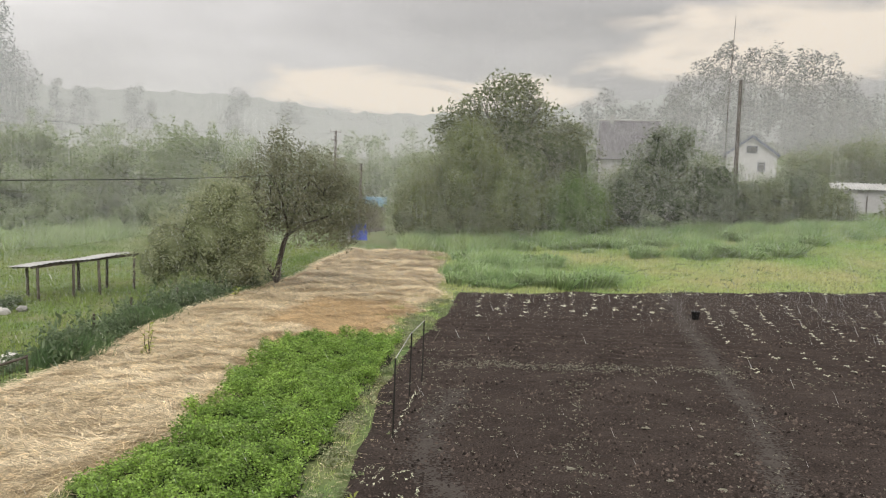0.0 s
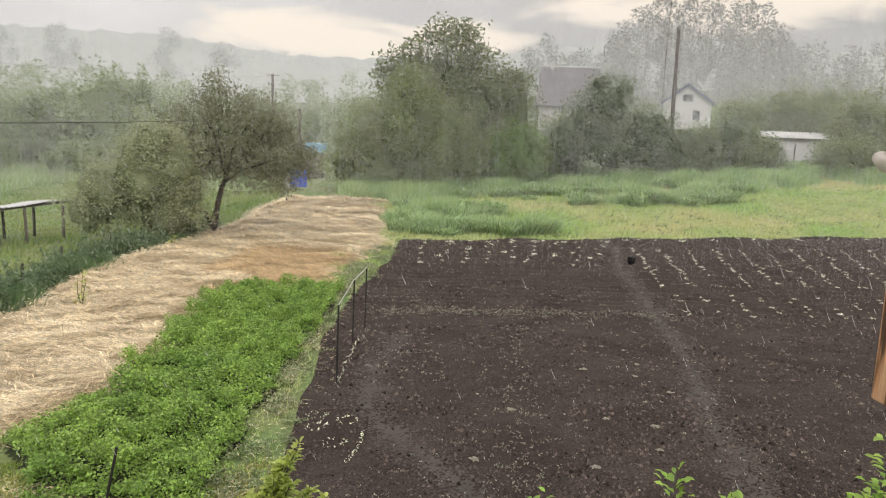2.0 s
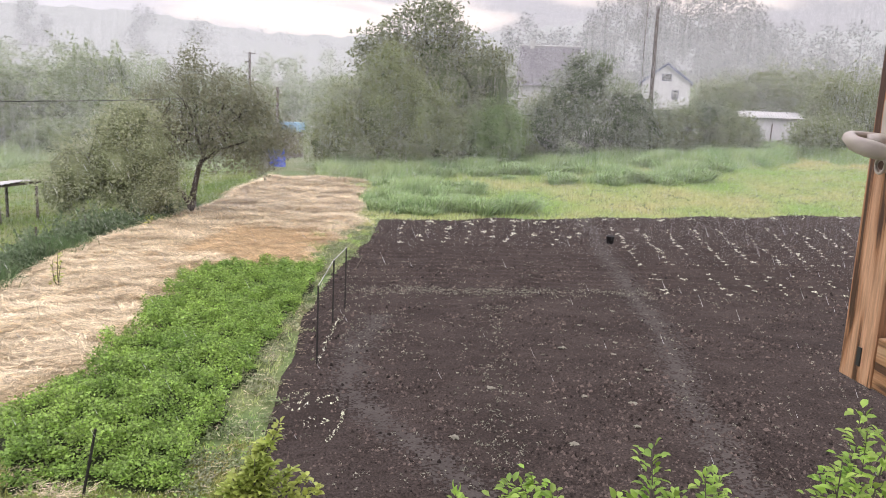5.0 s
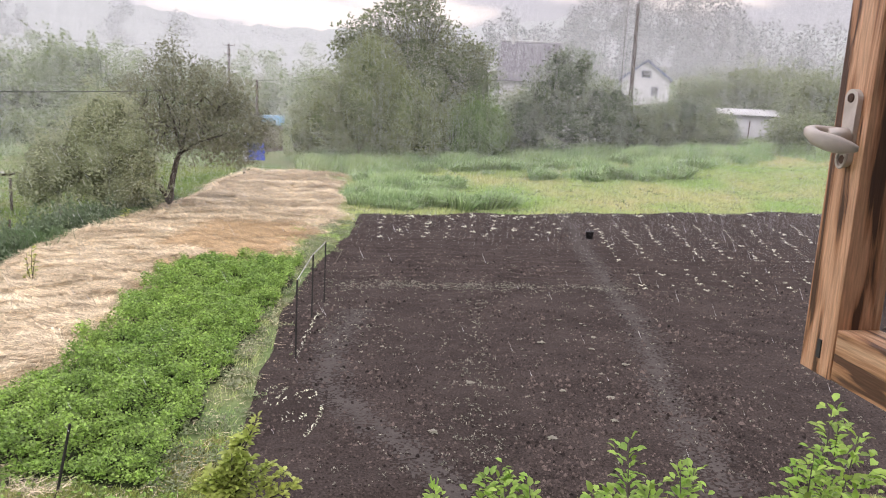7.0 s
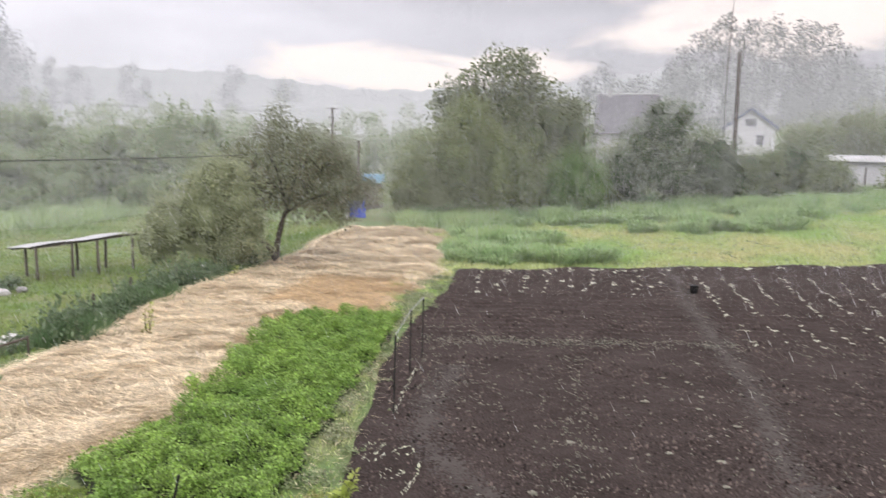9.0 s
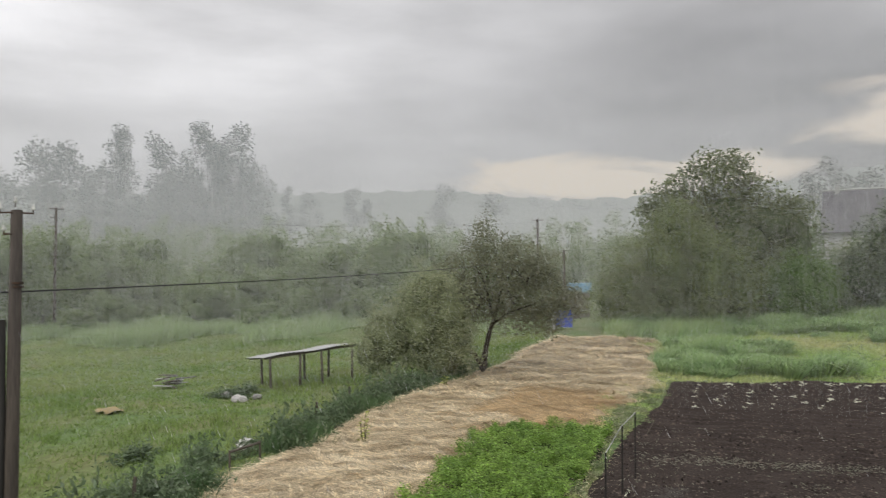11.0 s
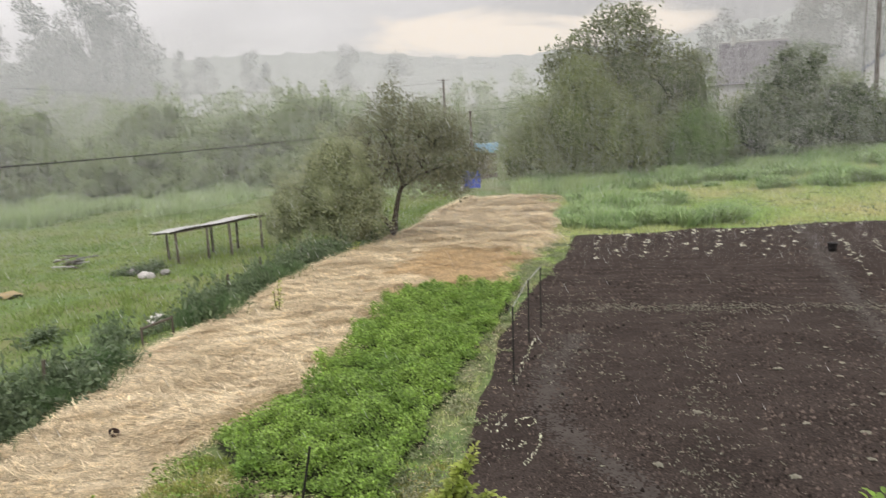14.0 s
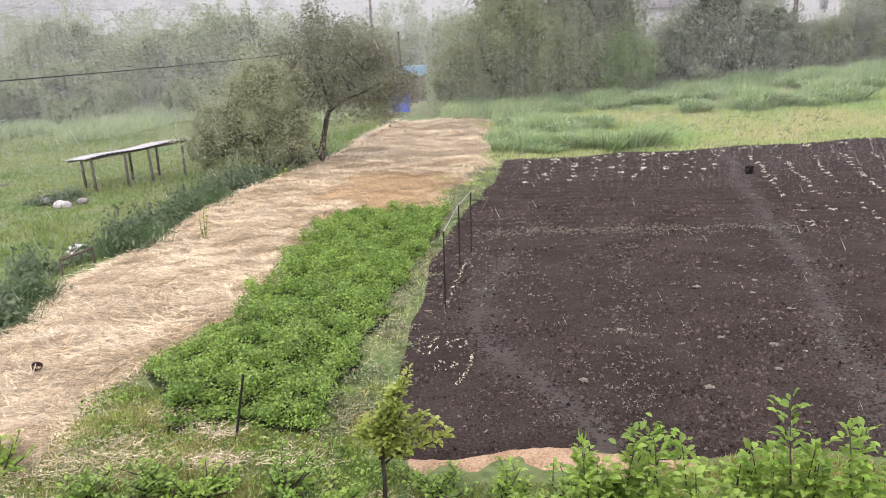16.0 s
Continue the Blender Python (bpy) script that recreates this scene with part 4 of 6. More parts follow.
def limbs_bm(rng, base, top, radius, tips, sides=7):
    """A trunk from base to top and limbs from it to the tips, tapered and bent."""
    base, top = Vector(base), Vector(top)
    mid = base.lerp(top, 0.5) + Vector((rng.normal(0, 0.06), rng.normal(0, 0.06), 0)) * (top - base).length
    bm = tube([base - Vector((0, 0, 0.15)), base.lerp(mid, 0.15), mid, top], [radius * 1.35, radius, radius * 0.8, radius * 0.45], sides)
    for k, p in enumerate(tips):
        p = Vector(p)
        s = mid.lerp(top, rng.uniform(0.0, 0.95))
        q = s.lerp(p, 0.5) + Vector((0, 0, 0.12 * (p - s).length)) + Vector(rng.normal(0, 0.07, 3)) * (p - s).length
        tube([s, q, p], [radius * 0.42, radius * 0.24, radius * 0.06], 5, bm)
    return bm


def tree(name, label, x, y, blobs, count, size, mat, seed, trunk=0.18, top=None, tips=7, category="tree", group="", bark=None, **kw):
    """A tree or shrub: bark parts and a crown of leaves; blobs are relative to its foot."""
    rng = np.random.default_rng(seed)
    ob = thing(name, label, category, (x, y, gz(x, y) - 0.03), 0, group)
    b = np.array(blobs, float)
    ends = []
    for k in range(tips):
        c = b[k % len(b)]
        d = rng.normal(0, 1, 3)
        d /= np.linalg.norm(d)
        ends.append(tuple(c[:3] + d * c[3:] * 0.75 + (0, 0, 0.15 * c[5])))
    top = top or tuple(b[:, :3].mean(0))
    part("trunk", limbs_bm(rng, (0, 0, 0), top, trunk, ends), bark or M_BARK, ob, smooth=True)
    part("crown", crown_mesh("crown", blobs, count, size, mat, seed, **kw), None, ob)
    return ob


M_LEAF_WALNUT = leaf("walnut_leaf", (0.135, 0.165, 0.07), (0.19, 0.215, 0.105), 0.25, rough=0.35, coat=0.3)
M_LEAF_SOFT = leaf("soft_green_leaf", (0.175, 0.22, 0.085), (0.225, 0.265, 0.11), 0.35)
M_LEAF_LIME = leaf("pale_green_leaf", (0.12, 0.21, 0.05), (0.16, 0.24, 0.07), 0.4)
M_LEAF_OLIVE = leaf("olive_leaf", (0.17, 0.215, 0.085), (0.225, 0.255, 0.115), 0.35)
M_LEAF_HEDGE = leaf("hedge_leaf", (0.10, 0.14, 0.068), (0.175, 0.215, 0.12), 0.4, rough=0.35, coat=0.3)
M_LEAF_APPLE = leaf("apple_leaf", (0.17, 0.18, 0.112), (0.225, 0.235, 0.15), 0.5, 0.09)
M_LEAF_APPLE_LOW = leaf("low_apple_leaf", (0.28, 0.315, 0.18), (0.36, 0.385, 0.235), 0.5, 0.09)
# willow base colour lightened to carry some of the bank's distance haze
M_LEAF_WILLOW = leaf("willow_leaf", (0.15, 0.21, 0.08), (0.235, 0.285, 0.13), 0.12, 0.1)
M_LEAF_NETTLE = leaf("nettle_leaf", (0.115, 0.168, 0.09), (0.165, 0.215, 0.12), 0.8)
M_LEAF_YOUNG = leaf("young_yellow_green_leaf", (0.44, 0.49, 0.13), (0.33, 0.42, 0.095), 2.0, 0.16)
M_LEAF_PLUM = leaf("plum_leaf", (0.22, 0.39, 0.06), (0.36, 0.48, 0.105), 2.0, 0.18)


# leafage deep inside the crowns, seen between outer leaves, darkened to paint its shade
SHADED_INNER = {m.name: material("shaded_inner_" + m.name, c, 0.8, 0.35, 0.5, 5.0, 0, second=tuple(q * 0.75 for q in c), translucent=0.2, spec=0.2)
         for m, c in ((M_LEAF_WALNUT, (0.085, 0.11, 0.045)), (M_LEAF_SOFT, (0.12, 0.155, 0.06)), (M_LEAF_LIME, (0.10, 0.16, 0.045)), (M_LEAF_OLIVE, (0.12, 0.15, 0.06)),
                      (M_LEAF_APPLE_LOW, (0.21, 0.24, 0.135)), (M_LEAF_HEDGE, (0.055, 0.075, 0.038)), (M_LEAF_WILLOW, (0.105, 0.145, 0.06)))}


def on(az, dist):
    return at_bearing(az, dist)


walnut = tree("walnut_tree", "tall dense walnut tree with a dark rounded crown", *on(-4.6, 57.5),
              [(-2.8, 0, 7.2, 2.7, 2.6, 2.4), (3.3, 0, 7.1, 2.5, 2.6, 2.2), (4.7, 0.5, 6.0, 2.4, 2.4, 3.0), (-3.2, -0.5, 5.0, 3.0, 2.6, 2.8), (0.4, 0, 7.6, 2.6, 2.4, 2.0),
               (0.6, -0.8, 5.2, 3.6, 2.8, 3.4), (-2, -1.2, 2.2, 3.2, 2.0, 2.4), (2.6, -1.0, 2.4, 3.2, 2.0, 2.6)],
              19000, 0.25, M_LEAF_WALNUT, 31, 0.35, (0, 0, 8.5), 14, clump=0.4, fill=0.6, core=0.6)
part("upper_crown", crown_mesh("upper_crown", [(-0.3, 0, 9.9, 2.5, 2.2, 2.0), (-2.9, 0, 8.9, 2.2, 2.0, 1.6), (2.2, 0, 9.2, 1.9, 1.8, 1.4), (0.7, 0, 11.4, 1.6, 1.5, 1.1), (-4.4, 0.3, 8.2, 1.5, 1.4, 1.5),
                                               (4.9, 0, 7.7, 1.6, 1.6, 1.2), (-1.4, 0, 11.2, 1.0, 1.0, 0.8), (-1.0, 0, 12.1, 0.7, 0.7, 0.5)],
                               6200, 0.34, M_LEAF_WALNUT, 131, per=9, clump=0.26, slim=0.5, fill=0.25), None, walnut, "thin top of large leaves with sky between")
rng_walnut = np.random.default_rng(132)
bm = bmesh.new()
for k in range(26):
    a = rng_walnut.uniform(-1.2, 1.2)
    e = Vector((4.6 * math.sin(a) * rng_walnut.uniform(0.3, 1), rng_walnut.normal(0, 0.7), 8.4 + 3.6 * math.cos(a) * rng_walnut.uniform(0.4, 0.95)))
    b = Vector((e.x * 0.35, 0, 6.4))
    tube([b, b.lerp(e, 0.5) + Vector((0, 0, 0.3)), e], [0.08, 0.05, 0.015], 5, bm)
part("twig", bm, M_BARK, walnut, smooth=True)
tree("willow_shrub", "wide soft-leaved pale green shrub in front of a walnut tree", *on(-1.0, 52),
     [(0, 0, 4.2, 2.6, 2.2, 3.9), (-2.7, 0.4, 3.0, 1.9, 1.8, 2.9), (2.6, 0, 3.6, 2.3, 2.0, 3.4), (4.4, 0.4, 2.6, 1.7, 1.6, 2.5), (0.7, 0, 6.3, 1.7, 1.6, 1.9), (-4.0, 0.8, 2.2, 1.3, 1.4, 2.0)],
     36000, 0.2, M_LEAF_SOFT, 32, 0.12, (0.2, 0, 5), 14, "shrub", clump=0.36, fill=0.6, core=0.58, three=True)
tree("light_shrub", "small fresh light green shrub among darker bushes", *on(-9.9, 53),
     [(0, 0, 2.8, 1.7, 1.3, 2.4), (-1.2, 0, 1.7, 1.2, 1.0, 1.8), (1.2, 0, 2.0, 1.3, 1.0, 2.1)], 9000, 0.18, M_LEAF_LIME, 33, 0.08, None, 6, "shrub", clump=0.3, fill=0.6, core=0.6, three=True)
tree("lilac_shrub", "large dense lilac shrub with grey-green leaves", *on(-16.2, 57),
     [(0, 0, 5.4, 2.5, 2.2, 2.3), (-2.9, 0, 2.6, 2.2, 2.2, 2.4), (2.8, 0, 3.3, 2.2, 2.2, 2.6), (0.2, -0.8, 2.4, 4.0, 2.2, 2.4), (-1.5, -0.3, 4.4, 1.6, 1.6, 1.9), (1.2, 0, 6.9, 0.9, 0.9, 0.8), (-0.6, 0, 7.1, 0.8, 0.8, 0.7), (3.9, 0, 4.6, 1.0, 1.0, 1.0)],
     20000, 0.2, M_LEAF_HEDGE, 34, 0.14, (0, 0, 4.4), 10, "shrub", clump=0.3, fill=0.6, core=0.6)
M_BLOSSOM = leaf("white_blossom", (0.7, 0.7, 0.68), (0.55, 0.56, 0.5), 1.0, 0.15)
lilac = bpy.data.objects["lilac_shrub"]
part("blossom", crown_mesh("blossom", [(0.6, -1.6, 3.4, 2.0, 1.0, 2.4), (-1.2, -1.6, 2.4, 2.0, 1.0, 2.0), (2.6, -1.2, 2.2, 1.6, 1.0, 1.9)], 900, 0.13, M_BLOSSOM, 88, per=7, clump=0.16), None, lilac, "scattered white blossom")
for i, (az, d, w, h) in enumerate(((-20.4, 59, 2.2, 4.4), (-22.6, 60, 1.9, 4.2), (-24.8, 61, 2.2, 4.6), (-26.6, 61, 1.5, 3.6), (-27.4, 62, 0.9, 2.6), (-12.2, 58, 1.7, 3.6))):
    tree("hedge_shrub", "leafy dark green hedge shrub at the edge of the grass", *on(az, d),
         [(0, 0, h * 0.55, w, 1.6, h * 0.5), (w * 0.5, -0.3, h * 0.38, w * 0.8, 1.5, h * 0.42), (-w * 0.6, 0, h * 0.4, w * 0.8, 1.5, h * 0.45)],
         9000, 0.2, M_LEAF_HEDGE if i % 2 == 0 else M_LEAF_OLIVE, 40 + i, 0.09, None, 6, "shrub", "hedge shrubs", clump=0.28, fill=0.6, core=0.6, three=True)
for i, (az, d, w, h) in enumerate(((-26.0, 78, 2.6, 6.0), (-28.6, 80, 2.8, 6.8), (-31.2, 78, 2.8, 6.6), (-33.6, 70, 3.0, 6.4), (-36.6, 68, 3.2, 7.0), (-39.8, 66, 3.0, 6.8), (-32.4, 62, 1.6, 3.0), (-18.6, 82, 2.6, 5.2), (-14.0, 80, 2.6, 5.0))):
    tree("orchard_tree", "dense low fruit tree with dull green leaves", *on(az, d),
         [(0, 0, h * 0.6, w, 2.2, h * 0.42), (w * 0.6, -0.3, h * 0.42, w * 0.8, 2.0, h * 0.42), (-w * 0.6, 0, h * 0.45, w * 0.8, 2.0, h * 0.42)],
         7000, 0.27, M_LEAF_OLIVE, 60 + i, 0.13, None, 7, "tree", "orchard trees", clump=0.36, fill=0.62, core=0.62, three=True)

# leaning apple tree at the straw's edge, and the shrub beside it
apple = thing("apple_tree", "leaning old apple tree with a forked trunk and sparse brownish crown", "tree", (-7.55, 33.3, 0.02))
rng_apple = np.random.default_rng(77)
bm = tube([(0, 0, -0.2), (-0.03, 0, 0.35), (0.05, 0, 0.7)], [0.24, 0.19, 0.17], 9)
tube([(0.03, 0, 0.6), (0.13, 0, 1.2), (0.32, 0, 2.0), (0.62, 0.1, 2.9), (0.9, 0, 4.0), (0.9, 0.2, 5.2)], [0.16, 0.13, 0.11, 0.08, 0.05, 0.02], 7, bm)
tube([(-0.05, 0, 0.5), (-0.5, 0.1, 1.0), (-1.0, 0.1, 1.35), (-1.7, 0, 1.6), (-2.3, 0.1, 2.2)], [0.13, 0.1, 0.08, 0.06, 0.03], 7, bm)
tube([(0.42, 0, 2.3), (1.3, -0.3, 2.9), (2.2, -0.4, 3.2), (3.0, -0.3, 3.5)], [0.07, 0.055, 0.04, 0.015], 6, bm)
tube([(0.5, 0, 2.5), (0.2, 0.3, 3.6), (-0.2, 0.4, 4.8), (-0.4, 0.4, 6.0)], [0.07, 0.055, 0.035, 0.012], 6, bm)
for k in range(46):
    s = Vector((rng_apple.uniform(-1.2, 2.2), rng_apple.uniform(-0.8, 0.8), rng_apple.uniform(2.8, 4.6)))
    e = s + Vector((rng_apple.normal(-0.1, 0.4), rng_apple.normal(0, 0.5), rng_apple.uniform(0.3, 0.9)))
    tube([s, s.lerp(e, 0.5) + Vector((0.1, 0.05, 0)), e], [0.03, 0.02, 0.007], 4, bm)
part("trunk", bm, M_BARK, apple, smooth=True)
part("crown", crown_mesh("crown", [(1.2, 0, 4.3, 2.1, 1.7, 1.7), (2.8, 0, 3.8, 1.4, 1.4, 1.5), (-0.6, 0.2, 4.5, 1.5, 1.4, 1.5), (0.1, 0.3, 5.9, 1.2, 1.0, 1.0), (1.6, 0, 5.6, 1.0, 1.0, 0.9), (3.1, -0.2, 2.6, 0.9, 1.0, 0.8), (-1.6, 0, 2.9, 1.2, 1.2, 1.0), (0.2, 0.3, 6.8, 0.5, 0.4, 0.7), (3.9, 0, 3.3, 0.7, 0.6, 0.9), (-1.7, 0.2, 5.0, 0.6, 0.6, 0.7), (1.6, 0, 2.7, 1.5, 1.3, 0.8), (-0.7, 0, 3.0, 1.4, 1.2, 0.9), (2.4, 0, 4.9, 1.3, 1.2, 1.0)],
                         27000, 0.12, M_LEAF_APPLE, 78, per=18, clump=0.21, droop=0.5, fill=0.2), None, apple)
tree("apple_shrub", "bushy low apple tree with grey-green leaves", -9.9, 31.5,
     [(0, 0, 2.6, 2.0, 1.5, 2.0), (-1.5, 0, 1.9, 1.5, 1.3, 1.5), (1.1, 0, 3.0, 1.3, 1.2, 1.9), (0.2, 0, 4.1, 1.2, 1.1, 1.2), (0.8, 0, 1.3, 1.6, 1.2, 1.2), (-2.3, 0, 1.3, 1.0, 1.0, 1.2), (1.4, 0, 2.0, 1.2, 1.0, 1.3)], 25000, 0.12, M_LEAF_APPLE_LOW, 79, 0.1, None, 16, "tree", per=16, clump=0.18, fill=0.5, core=0.62)


# ---- the wooded bank and the woods behind ----
def build_bank():
    rng = np.random.default_rng(12)
    makers = []
    for k in range(6):
        w, h = rng.uniform(2.2, 3.2), rng.uniform(3.6, 5.0)
        blobs = [(0, 0, h * 0.55, w, w * 0.9, h * 0.5)] + [(rng.normal(0, w * 0.7), rng.normal(0, w * 0.5), h * rng.uniform(0.3, 0.8), w * rng.uniform(0.3, 0.55), w * 0.5, h * rng.uniform(0.2, 0.34)) for _ in range(8)]
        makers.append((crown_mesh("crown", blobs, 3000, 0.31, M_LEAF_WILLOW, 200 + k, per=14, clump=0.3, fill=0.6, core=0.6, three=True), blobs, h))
    trunks = []
    for k in range(6):
        r2 = np.random.default_rng(300 + k)
        bm = limbs_bm(r2, (0, 0, 0), (0.2, 0, makers[k][2] * 0.6), 0.1, [tuple(np.array(b[:3]) * (1, 1, 1.2)) for b in makers[k][1]], 5)
        me = bpy.data.meshes.new("trunk")
        bm.to_mesh(me)
        bm.free()
        me.materials.append(M_BARK)
        trunks.append(me)

    def shrub(az, d, s):
        x, y = at_bearing(az, d)
        ob = thing("willow_bush", "rain-veiled grey-green willow bush on a bank", "bush", (x, y, gz(x, y) - 0.2), rng.uniform(0, 360), "bushes on the bank")
        ob.scale = (s, s, s * rng.uniform(0.85, 1.15))
        k = rng.integers(6)
        part("crown", makers[k][0], None, ob)
        part("trunk", trunks[k], None, ob)
    for row, d in enumerate((67, 72, 78, 85)):
        for az in np.arange(4.0, 66, 2.9):
            if row == 0 and rng.uniform() < 0.35:
                continue
            if az < 9 and row < 3:
                continue
            shrub(az + rng.normal(0, 0.9), d + rng.normal(0, 2), rng.uniform(0.75, 1.45) * (0.55 if row == 0 else 0.85 if row == 1 else 1.1))
    for az, d, s in ((3, 92, 1.0), (0.5, 96, 1.1), (-2, 95, 1.1), (-8, 88, 1.0), (-12, 110, 1.2)):
        shrub(az, d, s)


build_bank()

# emission paints the distance haze onto bushes, trees, hill and pylon
M_HAZE_GLOW_NEAR = haze_glow_material("haze_glow_wood", (0.205, 0.218, 0.218), 0.9)
M_HAZE_GLOW_LONE = haze_glow_material("haze_glow_lone_tree", (0.235, 0.245, 0.248), 0.9)
M_HAZE_GLOW_CREST = haze_glow_material("haze_glow_crest", (0.11, 0.107, 0.098), 0.75)
M_HAZE_GLOW_SLOPE = haze_glow_material("haze_glow_slope", (0.14, 0.145, 0.14), 0.8)
M_HAZE_GLOW_BANK = haze_glow_material("haze_glow_bushes", (0.17, 0.2, 0.13), 0.55, (0.10, 0.13, 0.06))
M_HAZE_GLOW_HILL = haze_glow_material("haze_glow_hill", (0.335, 0.345, 0.348), 0.9)
M_HAZE_GLOW_FAR = haze_glow_material("haze_glow_far_wood", (0.35, 0.36, 0.37), 0.9)


def far_tree_arrays(rng, x, y, z, w, h, size, cover, boughs=10, low=0.3):
    """A far tree: a tapered trunk, and leaves round boughs that fill a crown from low * h upwards."""
    u = (np.arange(boughs) + rng.uniform(0, 1, boughs)) / boughs
    turn = rng.uniform(0, math.tau, boughs)
    reach = w * (0.36 + 0.36 * np.sin(np.pi * np.minimum(u * 1.1, 1))) * rng.uniform(0.3, 1.0, boughs)
    r = w * rng.uniform(0.34, 0.52, boughs) * (1 - 0.22 * u)
    b = np.stack([np.cos(turn) * reach, np.sin(turn) * reach, h * (low + (0.94 - low) * u) - r * 0.5], -1)
    n = int(1.5 * cover * w * h * (1 - low) / (size * size * 0.4))
    k = rng.choice(boughs, n, p=r ** 2 / (r ** 2).sum())
    d = rng.normal(0, 1, (n, 3))
    d *= (rng.uniform(0.1, 1, n) ** 0.4 / np.linalg.norm(d, axis=1))[:, None]
    c = b[k] + d * r[k][:, None] + rng.normal(0, 0.045 * w, (n, 3)) + (x, y, z)
    v, f = leaf_tris(rng, c, size, 0.1, 0.9)
    a = np.arange(4) * math.pi / 2
    foot = np.stack([x + 0.22 * np.cos(a), y + 0.22 * np.sin(a), 0 * a + z - 1], -1)
    top = np.stack([x + 0.05 * np.cos(a), y + 0.05 * np.sin(a), 0 * a + z + h * 0.74], -1)
    i = np.arange(4)
    j = (i + 1) % 4
    q = np.concatenate([np.stack([i, j, j + 4], -1), np.stack([i, j + 4, i + 4], -1)]) + len(v)
    return np.concatenate([v, foot, top]), np.concatenate([f, q])


def build_far_woods():
    rng = np.random.default_rng(13)

    def wood(name, mat, label, trees, size, cover, boughs=10, low=0.3):
        vs, fs, b = [], [], 0
        for az, d, w, h in trees:
            x, y = at_bearing(az, d)
            v, f = far_tree_arrays(rng, x, y, gz(x, y), w, h, size, cover, boughs, low)
            vs.append(v)
            fs.append(f + b)
            b += len(v)
        stuff(name, np.concatenate(vs), np.concatenate(fs), mat, label, "woods")
    # the bank behind the first bushes, its haze put in as a glow
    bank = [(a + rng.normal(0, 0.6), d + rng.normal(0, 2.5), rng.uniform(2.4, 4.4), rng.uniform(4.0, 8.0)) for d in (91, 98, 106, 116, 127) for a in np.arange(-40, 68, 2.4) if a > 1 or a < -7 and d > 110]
    wood("bank_bushes", M_HAZE_GLOW_BANK, "grey-green bushes on a bank, paled by a haze glow", [b for b in bank if b[0] > -5], 0.6, 2.6, 8, 0.0)
    wood("hillside_bushes", M_HAZE_GLOW_SLOPE, "grey bushes on a hillside with a haze glow", [b for b in bank if b[0] < -5] + [(a, 135 + rng.uniform(-8, 8), 5, 9) for a in np.arange(-8, -42, -2.0)], 0.6, 2.6, 8, 0.0)
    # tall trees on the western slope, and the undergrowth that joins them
    wood("tall_trees", M_HAZE_GLOW_NEAR, "tall grey tree silhouettes with a haze glow", [
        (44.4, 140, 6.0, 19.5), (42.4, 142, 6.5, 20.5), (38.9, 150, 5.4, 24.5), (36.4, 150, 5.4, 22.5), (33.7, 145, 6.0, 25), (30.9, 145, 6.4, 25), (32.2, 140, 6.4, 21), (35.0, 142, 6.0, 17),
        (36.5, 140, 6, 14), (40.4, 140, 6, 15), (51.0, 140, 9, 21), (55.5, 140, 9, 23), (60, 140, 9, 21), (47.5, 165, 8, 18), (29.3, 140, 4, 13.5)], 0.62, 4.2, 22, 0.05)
    wood("undergrowth", M_HAZE_GLOW_NEAR, "grey undergrowth with a haze glow below tall trees", [(a, 134 + rng.uniform(-3, 3), 4.5, rng.uniform(6, 9)) for a in np.arange(28, 64, 1.6)], 0.46, 2.0, 8, 0.0)
    wood("lone_trees", M_HAZE_GLOW_LONE, "lone grey trees with rain mist put in as glow", [
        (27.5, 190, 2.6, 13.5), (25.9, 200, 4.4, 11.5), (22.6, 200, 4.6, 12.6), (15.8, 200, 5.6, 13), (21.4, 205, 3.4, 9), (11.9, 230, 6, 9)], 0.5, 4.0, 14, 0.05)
    wood("misty_trees", M_HAZE_GLOW_FAR, "faint tree silhouettes paled by a haze glow", [(a + rng.normal(0, 0.3), 300 + rng.uniform(-20, 20), 9, rng.uniform(3.5, 7)) for a in np.arange(-6, 32, 1.6)], 0.8, 2.0, 8, 0.0)
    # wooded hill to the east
    wood("hill_trees", M_HAZE_GLOW_CREST, "tall thin-crowned trees along a hilltop, hazed by glow", [
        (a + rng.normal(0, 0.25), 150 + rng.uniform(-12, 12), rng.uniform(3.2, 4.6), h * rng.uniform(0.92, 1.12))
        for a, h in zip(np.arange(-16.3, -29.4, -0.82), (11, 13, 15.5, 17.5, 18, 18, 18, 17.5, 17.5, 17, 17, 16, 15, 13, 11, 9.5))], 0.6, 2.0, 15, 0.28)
    wood("slope_trees", M_HAZE_GLOW_SLOPE, "rounded grey trees on a slope, hazed by glow", [(-12.0, 130, 5, 13), (-10.4, 132, 4.5, 11), (-14, 135, 4.5, 10), (-17.5, 140, 5, 10), (-21, 140, 5, 10), (-24.5, 140, 5, 9.5), (-28, 140, 5, 8.5)], 0.6, 2.8, 11, 0.05)


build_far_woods()


